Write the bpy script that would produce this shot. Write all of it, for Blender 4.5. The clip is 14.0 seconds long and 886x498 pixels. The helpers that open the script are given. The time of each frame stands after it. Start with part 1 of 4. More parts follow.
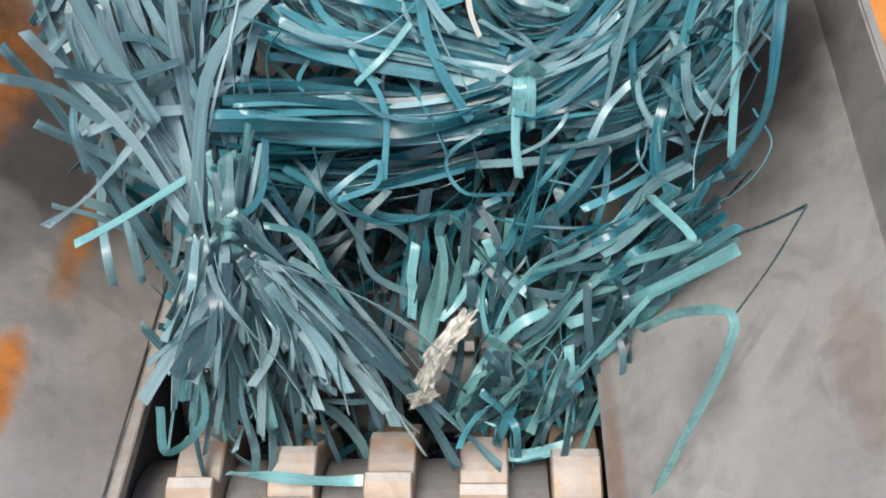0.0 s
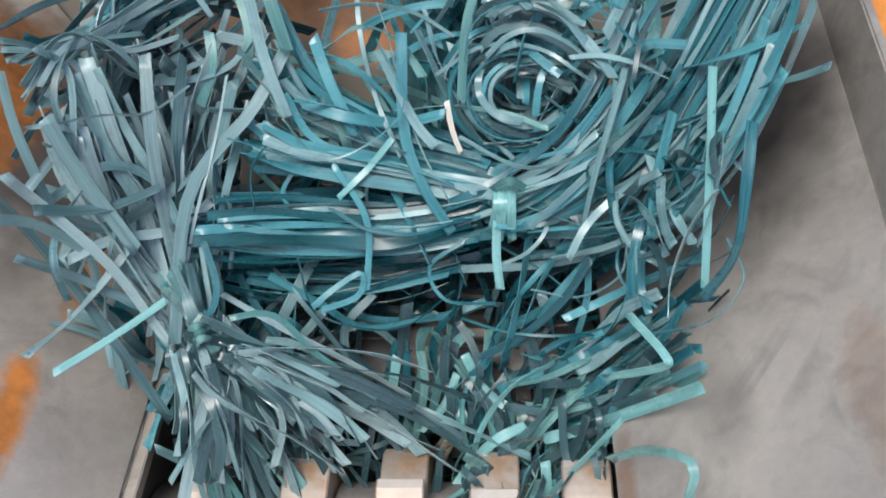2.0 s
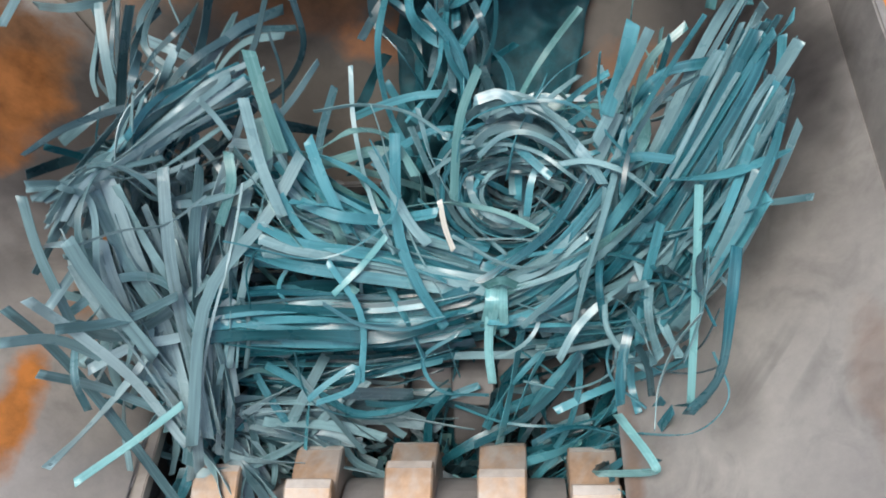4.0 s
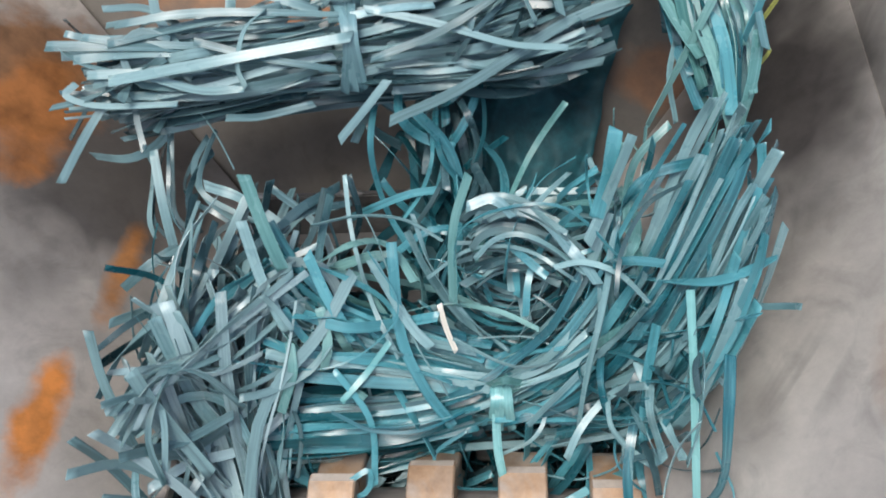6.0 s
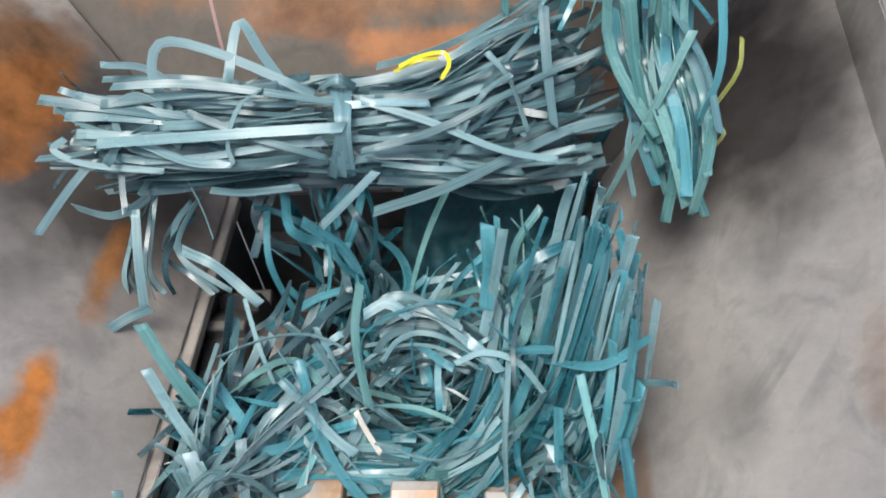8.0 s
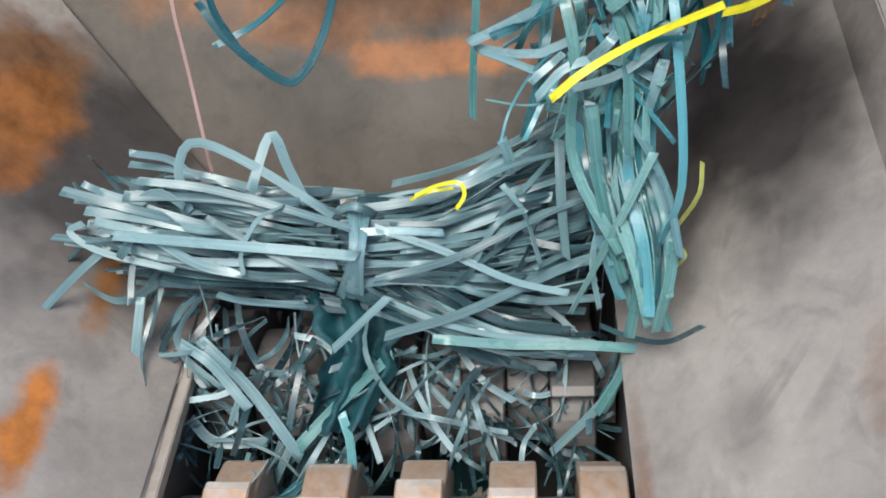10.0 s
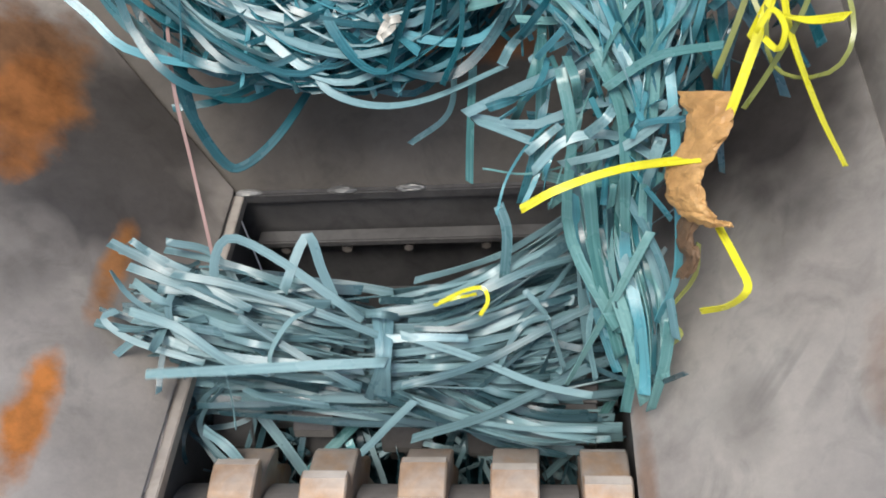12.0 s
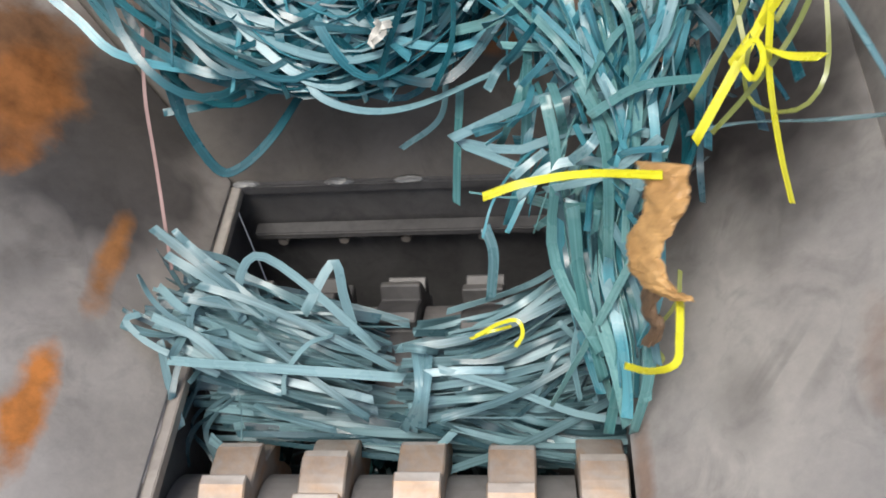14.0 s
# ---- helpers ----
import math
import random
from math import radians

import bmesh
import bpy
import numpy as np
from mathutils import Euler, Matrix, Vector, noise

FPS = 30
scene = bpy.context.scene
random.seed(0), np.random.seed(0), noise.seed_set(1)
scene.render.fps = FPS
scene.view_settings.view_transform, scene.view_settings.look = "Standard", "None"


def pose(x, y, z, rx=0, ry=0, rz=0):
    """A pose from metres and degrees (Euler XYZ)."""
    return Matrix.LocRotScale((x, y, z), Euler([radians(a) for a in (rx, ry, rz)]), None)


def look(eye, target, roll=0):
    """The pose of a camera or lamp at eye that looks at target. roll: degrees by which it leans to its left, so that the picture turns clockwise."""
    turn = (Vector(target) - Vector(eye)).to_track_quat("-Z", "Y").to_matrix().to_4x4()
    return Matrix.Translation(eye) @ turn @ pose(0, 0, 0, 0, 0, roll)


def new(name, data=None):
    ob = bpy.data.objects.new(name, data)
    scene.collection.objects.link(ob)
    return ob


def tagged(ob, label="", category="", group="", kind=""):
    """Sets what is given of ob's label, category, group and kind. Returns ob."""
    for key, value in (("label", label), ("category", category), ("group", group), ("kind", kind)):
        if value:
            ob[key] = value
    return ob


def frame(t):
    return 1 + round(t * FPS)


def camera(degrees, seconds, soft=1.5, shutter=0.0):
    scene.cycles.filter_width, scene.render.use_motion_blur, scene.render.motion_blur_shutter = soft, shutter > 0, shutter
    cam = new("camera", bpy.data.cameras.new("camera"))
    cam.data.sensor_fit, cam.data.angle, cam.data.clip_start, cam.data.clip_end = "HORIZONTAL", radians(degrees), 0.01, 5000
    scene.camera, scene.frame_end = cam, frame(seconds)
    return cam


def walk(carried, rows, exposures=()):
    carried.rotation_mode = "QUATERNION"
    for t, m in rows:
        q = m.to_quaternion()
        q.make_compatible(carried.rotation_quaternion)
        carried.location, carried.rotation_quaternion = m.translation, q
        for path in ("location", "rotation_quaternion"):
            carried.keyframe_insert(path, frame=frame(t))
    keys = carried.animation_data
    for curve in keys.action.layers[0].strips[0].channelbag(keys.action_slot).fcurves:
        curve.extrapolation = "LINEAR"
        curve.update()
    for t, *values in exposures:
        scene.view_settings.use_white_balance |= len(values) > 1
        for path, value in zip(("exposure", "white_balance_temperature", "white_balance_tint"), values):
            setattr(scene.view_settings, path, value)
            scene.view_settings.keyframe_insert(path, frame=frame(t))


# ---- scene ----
# ---- camera: held by hand over the hopper, nearly still ----
EYE = (0.129, -0.54, 0.758, 41.0, 5.96, 3.22)
cam = camera(55.19, 14.0, soft=1.8, shutter=0.5)
DRIFT = [(0, -59, -36), (0.5, -51, -21), (1, -49, -15), (1.5, -42, -7), (2, -40, 3), (2.5, -41, 2), (3, -36, -4),
         (4.3, -26, -4), (5.5, -16, -3), (6, 9, 12), (6.5, 1, -4), (7, -10, -1), (7.5, -14, 3), (8.8, -12, 14), (10, -10, 26),
         (10.5, -13, 11), (11, -8, 14), (11.5, -10, 14), (12, -5, 6), (12.5, 0, 0), (13, -4, 3), (13.5, -8, -1), (14, -10, -9)]
walk(cam, [(t, pose(*EYE) @ pose(0, 0, 0, dy * 0.0382, dx * 0.0382, 0)) for t, dx, dy in DRIFT],
     exposures=[(0, 0.08), (2, 0.02), (3, 0.0), (5.5, 0.1), (7, 0.15), (8.5, 0.12), (10, 0.1), (11, 0.05), (12.5, 0.04), (14, 0.02)])

# ---- light: bright overcast daylight from above ----
world = bpy.data.worlds.new("sky")
scene.world = world
world.use_nodes = True
wn = world.node_tree
sky = wn.nodes.new("ShaderNodeTexSky")
sky.sky_type, sky.sun_disc = "NISHITA", False
sky.sun_elevation, sky.sun_rotation = radians(69), radians(205)
sky.air_density, sky.dust_density = 1.0, 4.0
wn.links.new(sky.outputs[0], wn.nodes["Background"].inputs[0])
wn.nodes["Background"].inputs[1].default_value = 0.15
sun_data = bpy.data.lights.new("sun", "SUN")
sun_data.energy, sun_data.angle, sun_data.color = 2.3, radians(28), (1.0, 0.985, 0.94)
sun = new("sun", sun_data)
sun.matrix_world = look((-0.35, -0.75, 2.2), (0, 0, 0))


# ---- materials ----
class Nodes:
    """Short hand for building a node material."""

    def __init__(self, name, rough=0.5, metal=0.0):
        self.mat = bpy.data.materials.new(name)
        self.mat.use_nodes = True
        self.tree = self.mat.node_tree
        self.out = self.tree.nodes["Principled BSDF"]
        self.out.inputs["Roughness"].default_value = rough
        self.out.inputs["Metallic"].default_value = metal
        self.coord = self.tree.nodes.new("ShaderNodeTexCoord").outputs["Object"]

    def link(self, a, b):
        self.tree.links.new(a, b)

    def moved(self, at=(0, 0, 0), scale=(1, 1, 1), turn=(0, 0, 0), vec=None):
        n = self.tree.nodes.new("ShaderNodeMapping")
        n.inputs["Location"].default_value, n.inputs["Scale"].default_value = at, scale
        n.inputs["Rotation"].default_value = [radians(a) for a in turn]
        self.link(vec or self.coord, n.inputs[0])
        return n.outputs[0]

    def noise(self, scale, detail=6, rough=0.6, vec=None, distort=0.0):
        n = self.tree.nodes.new("ShaderNodeTexNoise")
        n.inputs["Scale"].default_value, n.inputs["Detail"].default_value = scale, detail
        n.inputs["Roughness"].default_value, n.inputs["Distortion"].default_value = rough, distort
        self.link(vec or self.coord, n.inputs["Vector"])
        return n.outputs[0]

    def ramp(self, fac, stops):
        n = self.tree.nodes.new("ShaderNodeValToRGB")
        e = n.color_ramp.elements
        while len(e) < len(stops):
            e.new(0.5)
        for k, (p, c) in zip(e, stops):
            k.position = p
            k.color = (*c, 1) if len(c) == 3 else c
        self.link(fac, n.inputs[0])
        return n.outputs[0]

    def mix(self, fac, a, b, how="MIX"):
        n = self.tree.nodes.new("ShaderNodeMix")
        n.data_type, n.blend_type = "RGBA", how
        for sock, v in ((n.inputs[0], fac), (n.inputs[6], a), (n.inputs[7], b)):
            if isinstance(v, (int, float)):
                sock.default_value = v
            elif isinstance(v, tuple):
                sock.default_value = (*v, 1)
            else:
                self.link(v, sock)
        return n.outputs[2]

    def math(self, how, a, b=0.0, c=0.0):
        n = self.tree.nodes.new("ShaderNodeMath")
        n.operation = how
        for sock, v in zip(n.inputs, (a, b, c)):
            if isinstance(v, (int, float)):
                sock.default_value = v
            else:
                self.link(v, sock)
        return n.outputs[0]

    def spot(self, at, size, noise_scale=13.0, wobble=1.4, sharp=0.2, detail=5):
        """1 inside a ragged patch round a place on the surface, 0 outside."""
        inv = tuple(1.0 / s for s in size)
        v = self.moved(tuple(-a * i for a, i in zip(at, inv)), inv)
        d = self.tree.nodes.new("ShaderNodeVectorMath")
        d.operation = "LENGTH"
        self.link(v, d.inputs[0])
        n = self.noise(noise_scale, detail, 0.6)
        e = self.math("MULTIPLY_ADD", n, wobble, d.outputs["Value"])
        return self.ramp(self.math("MULTIPLY", self.math("SUBTRACT", e, wobble * 0.5), 0.5), [(0.5 - sharp, (1, 1, 1)), (0.5, (0, 0, 0))])

    def bump(self, height, strength=0.3, dist=0.002):
        n = self.tree.nodes.new("ShaderNodeBump")
        n.inputs["Strength"].default_value, n.inputs["Distance"].default_value = strength, dist
        self.link(height, n.inputs["Height"])
        self.link(n.outputs[0], self.out.inputs["Normal"])

    def done(self, colour, rough=None):
        self.link(colour, self.out.inputs["Base Color"])
        if rough is not None:
            self.link(rough, self.out.inputs["Roughness"])
        return self.mat


def steel_material(name, light, dark, patches=(), metal=0.35, rust=0.0):
    """Worn bare hopper steel: broad rubbed clouds, fine grain, patches of rust, soot and painted shadow, some of them
    smeared.
    """
    m = Nodes(name, 0.5, metal)
    base = m.ramp(m.noise(5.0, 5, 0.55, None, 0.8), [(0.32, dark), (0.66, light)])
    blot = m.noise(19, 4, 0.6, None, 1.0)
    base = m.mix(m.ramp(blot, [(0.5, (0, 0, 0)), (0.72, (0.5, 0.5, 0.5))]), base, tuple(v * 0.6 for v in dark))
    fine = m.noise(70, 6, 0.7)
    c = m.mix(0.14, base, m.ramp(fine, [(0.3, tuple(v * 0.5 for v in dark)), (0.7, tuple(min(1, v * 1.25) for v in light))]))
    if rust:
        film = m.ramp(m.noise(17, 5, 0.6, None, 0.6), [(0.42, (0, 0, 0)), (0.62, (rust,) * 3)])
        c = m.mix(film, c, m.ramp(fine, [(0.3, (0.30, 0.17, 0.085)), (0.7, (0.50, 0.31, 0.17))]))
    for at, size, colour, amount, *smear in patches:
        s = m.spot(at, size, 8.0, 1.0, 0.3, 3) if colour in (SOOT_SHADOW, CLEAN) else m.spot(at, size)
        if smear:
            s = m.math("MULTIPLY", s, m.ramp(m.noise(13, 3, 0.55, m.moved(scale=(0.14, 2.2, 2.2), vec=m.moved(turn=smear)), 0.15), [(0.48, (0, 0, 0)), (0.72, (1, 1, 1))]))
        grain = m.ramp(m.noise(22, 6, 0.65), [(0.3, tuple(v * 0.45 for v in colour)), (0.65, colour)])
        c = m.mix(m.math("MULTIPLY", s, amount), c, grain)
    scratch = m.noise(14, 8, 0.75, m.moved(scale=(14, 1.2, 1.2), turn=(20, 35, 30)))
    c = m.mix(m.ramp(scratch, [(0.66, (0, 0, 0)), (0.8, (0.18, 0.18, 0.18))]), c, tuple(min(1, v * 1.5) for v in light))
    rough = m.ramp(m.noise(9, 5, 0.6), [(0.3, (0.38,) * 3), (0.7, (0.6,) * 3)])
    m.bump(fine, 0.18, 0.001)
    return m.done(c, rough)


def strap_material(name, low, high, rough=0.22):
    """Plastic strapping: each strap its own shade, streaked and ribbed along its run, rubbed and dusty in places."""
    m = Nodes(name, rough)
    info = m.tree.nodes.new("ShaderNodeObjectInfo")
    geo = m.tree.nodes.new("ShaderNodeNewGeometry")
    run = m.tree.nodes.new("ShaderNodeTexCoord").outputs["UV"]
    pick = m.math("FRACT", m.math("ADD", info.outputs["Random"], geo.outputs["Random Per Island"]))
    shade = m.ramp(pick, [(0.0, low), (1.0, high)])
    streak = m.noise(1.0, 4, 0.6, m.moved(scale=(11, 330, 1), vec=run))
    c = m.mix(m.ramp(streak, [(0.48, (0, 0, 0)), (0.75, (0.45, 0.45, 0.45))]), shade, tuple(min(1, v * 1.35 + 0.03) for v in high))
    c = m.mix(m.ramp(streak, [(0.25, (0.55, 0.55, 0.55)), (0.44, (0, 0, 0))]), c, tuple(v * 0.5 for v in low))
    slow = m.noise(1.0, 3, 0.55, m.moved(scale=(24, 30, 1), vec=run))
    dirt = m.noise(13, 4, 0.6)
    c = m.mix(m.ramp(dirt, [(0.55, (0, 0, 0)), (0.78, (0.45, 0.45, 0.45))]), c, tuple(v * 0.35 for v in low))
    m.out.inputs["IOR"].default_value = 1.58
    m.bump(m.noise(1.0, 2, 0.6, m.moved(scale=(60, 900, 1), vec=run)), 0.12, 0.0005)
    return m.done(c, m.ramp(slow, [(0.3, (rough - 0.06,) * 3), (0.7, (rough + 0.2,) * 3)]))


M_TIE_LOW, M_TIE_HIGH = (0.10, 0.21, 0.24), (0.2, 0.36, 0.4)
# the soot colour also paints strap shadows on the right wall
RUST, ORANGE, SOOT_SHADOW, CLEAN = (0.30, 0.13, 0.05), (0.62, 0.22, 0.05), (0.06, 0.055, 0.055), (0.5, 0.46, 0.43)
M_LEFT = steel_material("worn_steel_left", (0.60, 0.545, 0.49), (0.41, 0.37, 0.33), (
    ((-0.37, 0.19, 0.10), (0.20, 0.29, 0.20), SOOT_SHADOW, 0.85),
    ((-0.335, 0.0, 0.065), (0.05, 0.09, 0.05), SOOT_SHADOW, 0.35),
    ((-0.475, 0.215, 0.205), (0.10, 0.165, 0.11), (0.36, 0.18, 0.085), 0.95),
    ((-0.455, 0.17, 0.185), (0.06, 0.11, 0.07), ORANGE, 0.6),
    ((-0.360, -0.165, 0.09), (0.029, 0.10, 0.029), (0.85, 0.30, 0.06), 0.95),
    ((-0.344, 0.035, 0.074), (0.022, 0.09, 0.022), (0.6, 0.25, 0.07), 0.85)))
M_RIGHT = steel_material("worn_steel_right", (0.50, 0.47, 0.43), (0.345, 0.325, 0.305), (
    ((0.34, -0.14, 0.118), (0.06, 0.055, 0.06), SOOT_SHADOW, 0.75, 0, 40, -42),
    ((0.31, -0.16, 0.09), (0.04, 0.06, 0.04), SOOT_SHADOW, 0.35),
    # these three: soot, deepened and stretched to hold the hanging straps' shadow
    ((0.37, 0.20, 0.15), (0.15, 0.24, 0.15), SOOT_SHADOW, 0.95),
    ((0.42, 0.20, 0.20), (0.05, 0.2, 0.06), SOOT_SHADOW, 0.5),
    ((0.29, 0.12, 0.07), (0.07, 0.16, 0.07), SOOT_SHADOW, 0.75),
    ((0.25, -0.16, 0.03), (0.05, 0.09, 0.04), CLEAN, 0.5),
    ((0.23, -0.18, 0.01), (0.02, 0.16, 0.02), RUST, 0.55),
    ((0.40, -0.20, 0.18), (0.03, 0.10, 0.03), RUST, 0.3),
    ((0.362, -0.06, 0.14), (0.05, 0.05, 0.05), CLEAN, 0.3),
    ((0.40, 0.06, 0.18), (0.08, 0.12, 0.08), SOOT_SHADOW, 0.3)))
M_BACK = steel_material("worn_steel_back", (0.125, 0.111, 0.092), (0.08, 0.071, 0.06), (
    ((0.0, 0.41, 0.195), (0.4, 0.075, 0.07), (0.29, 0.145, 0.07), 0.8), ((-0.13, 0.365, 0.165), (0.07, 0.03, 0.03), RUST, 0.6), ((0.03, 0.34, 0.137), (0.14, 0.03, 0.035), ORANGE, 0.5),
    ((0.266, 0.31, 0.10), (0.06, 0.05, 0.05), RUST, 0.6)))
M_WELD = steel_material("grey_weld_bead", (0.36, 0.36, 0.35), (0.2, 0.2, 0.195), metal=0.6)
M_CHAMBER = steel_material("dark_chamber_steel", (0.20, 0.195, 0.19), (0.10, 0.097, 0.095), metal=0.3)
M_SPACER = steel_material("dusty_spacer_steel", (0.32, 0.3, 0.285), (0.2, 0.185, 0.175), metal=0.3)
M_EDGE = steel_material("bright_edge_steel", (0.50, 0.455, 0.40), (0.32, 0.28, 0.24), metal=0.3)
M_STRIP = steel_material("brown_edge_steel", (0.50, 0.46, 0.41), (0.36, 0.32, 0.28), metal=0.3)
M_BLADE = steel_material("polished_cutter_steel", (0.47, 0.42, 0.375), (0.29, 0.24, 0.20), metal=0.3, rust=0.75)
# darker cutter steel for the back shaft: the chamber's shade is in the colour
M_DULL_SHADED = steel_material("dull_shaded_cutter_steel", (0.14, 0.135, 0.13), (0.075, 0.072, 0.07), metal=0.3)
M_WORN_SHADED = steel_material("worn_shaded_tooth_steel", (0.24, 0.23, 0.215), (0.15, 0.14, 0.13), metal=0.3)
M_TOOTH = steel_material("bright_tooth_steel", (0.78, 0.73, 0.67), (0.55, 0.5, 0.45), metal=0.3, rust=0.25)
M_GROUND = steel_material("workshop_concrete", (0.34, 0.33, 0.31), (0.24, 0.23, 0.22), metal=0.0)
M_PAINT = steel_material("orange_machine_paint", (0.85, 0.34, 0.07), (0.55, 0.2, 0.05), metal=0.0)
M_TEAL = strap_material("teal_strap", (0.010, 0.095, 0.125), (0.085, 0.315, 0.37))
M_GREY = strap_material("grey_blue_strap", (0.056, 0.127, 0.144), (0.21, 0.355, 0.38), 0.3)
M_SILVER = strap_material("silver_grey_strap", (0.132, 0.225, 0.247), (0.32, 0.455, 0.48), 0.24)
M_PALE = strap_material("pale_teal_strap", (0.092, 0.205, 0.23), (0.235, 0.395, 0.42), 0.22)
# deep teal and dark straps also stand in for shade in under layers
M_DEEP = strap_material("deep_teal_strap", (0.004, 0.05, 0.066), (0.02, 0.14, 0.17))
M_TIE = strap_material("pale_tie_strap", M_TIE_LOW, M_TIE_HIGH)
M_MINT = strap_material("mint_strap", (0.10, 0.33, 0.35), (0.26, 0.52, 0.52))
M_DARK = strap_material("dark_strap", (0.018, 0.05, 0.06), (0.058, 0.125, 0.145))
M_YELLOW = strap_material("yellow_strap", (0.62, 0.58, 0.01), (0.85, 0.80, 0.03))
M_OLIVE = strap_material("olive_strap", (0.16, 0.19, 0.045), (0.30, 0.32, 0.08))
M_SEA = strap_material("sea_green_strap", (0.055, 0.185, 0.188), (0.175, 0.36, 0.35))


def cloth_material(name, low, high, weave, relief, rough):
    """Woven or crumpled sheet: clouded colour, fine weave or creases as relief."""
    m = Nodes(name, rough)
    c = m.ramp(m.noise(16, 5, 0.65, None, 0.6), [(0.3, low), (0.7, high)])
    c = m.mix(m.ramp(m.noise(60, 4, 0.7), [(0.4, (0.5, 0.5, 0.5)), (0.65, (0, 0, 0))]), c, tuple(v * 0.55 for v in low))
    m.bump(m.noise(weave, 4, 0.7, None, 0.8), 0.6, relief)
    return m.done(c)


M_NET = cloth_material("dark_teal_net", (0.004, 0.05, 0.064), (0.012, 0.12, 0.145), 260, 0.001, 0.65)
M_TAPE = cloth_material("brown_tape", (0.50, 0.27, 0.095), (0.74, 0.45, 0.175), 45, 0.004, 0.5)
M_TAIL = cloth_material("dirty_tape", (0.14, 0.085, 0.05), (0.3, 0.19, 0.1), 45, 0.006, 0.6)
M_WHITE = strap_material("white_film", (0.42, 0.41, 0.36), (0.68, 0.66, 0.58), 0.3)
M_STRING = strap_material("faded_red_string", (0.28, 0.175, 0.16), (0.36, 0.235, 0.215), 0.7)


# ---- building helpers ----
def mesh_of(name, verts, faces, mat, smooth=False, runs=None):
    """A mesh; runs: for each vertex its place along and across a strap, in metres."""
    me = bpy.data.meshes.new(name)
    me.from_pydata(verts, [], faces)
    me.materials.append(mat)
    corner = np.empty(len(me.loops), dtype=np.int32)
    me.loops.foreach_get("vertex_index", corner)
    flat = np.array(runs if runs else [(v[0], v[1] * 0.08) for v in verts], dtype=np.float32)
    me.uv_layers.new(name="run").data.foreach_set("uv", flat[corner].ravel())
    if smooth:
        me.polygons.foreach_set("use_smooth", [True] * len(me.polygons))
    return me


def part(name, bm, mat, parent, label=""):
    """Links a bmesh as one mesh object under a thing."""
    me = bpy.data.meshes.new(name)
    bm.to_mesh(me)
    bm.free()
    for m in mat if isinstance(mat, tuple) else (mat,):
        me.materials.append(m)
    ob = new(name, me)
    ob.parent = parent
    return tagged(ob, label)


def slab(corners, thick, bevel=0.002):
    """A plate: a flat outline given a thickness along its normal (to the back)."""
    bm = bmesh.new()
    vs = [bm.verts.new(c) for c in corners]
    f = bm.faces.new(vs)
    f.normal_update()
    n = f.normal.copy()
    r = bmesh.ops.extrude_face_region(bm, geom=[f])
    bmesh.ops.translate(bm, vec=-n * thick, verts=[g for g in r["geom"] if isinstance(g, bmesh.types.BMVert)])
    bmesh.ops.recalc_face_normals(bm, faces=bm.faces[:])
    if bevel:
        bmesh.ops.bevel(bm, geom=bm.edges[:], offset=bevel, segments=2, affect="EDGES")
    return bm


def box(lo, hi, bevel=0.002):
    bm = bmesh.new()
    bmesh.ops.create_cube(bm, size=1)
    for v in bm.verts:
        v.co = [(a + b) / 2 + c * (b - a) for a, b, c in zip(lo, hi, v.co)]
    if bevel:
        bmesh.ops.bevel(bm, geom=bm.edges[:], offset=bevel, segments=2, affect="EDGES")
    return bm


def structure(name, bm, mat, label, category):
    ob = part(name, bm, mat, None)
    return tagged(ob, label, category, kind="structure")


# ---- the hopper ----
XL, XR, YB, YF = -0.27, 0.222, 0.226, -0.40
CB, CF, RISE = 0.238, 0.182, 0.058


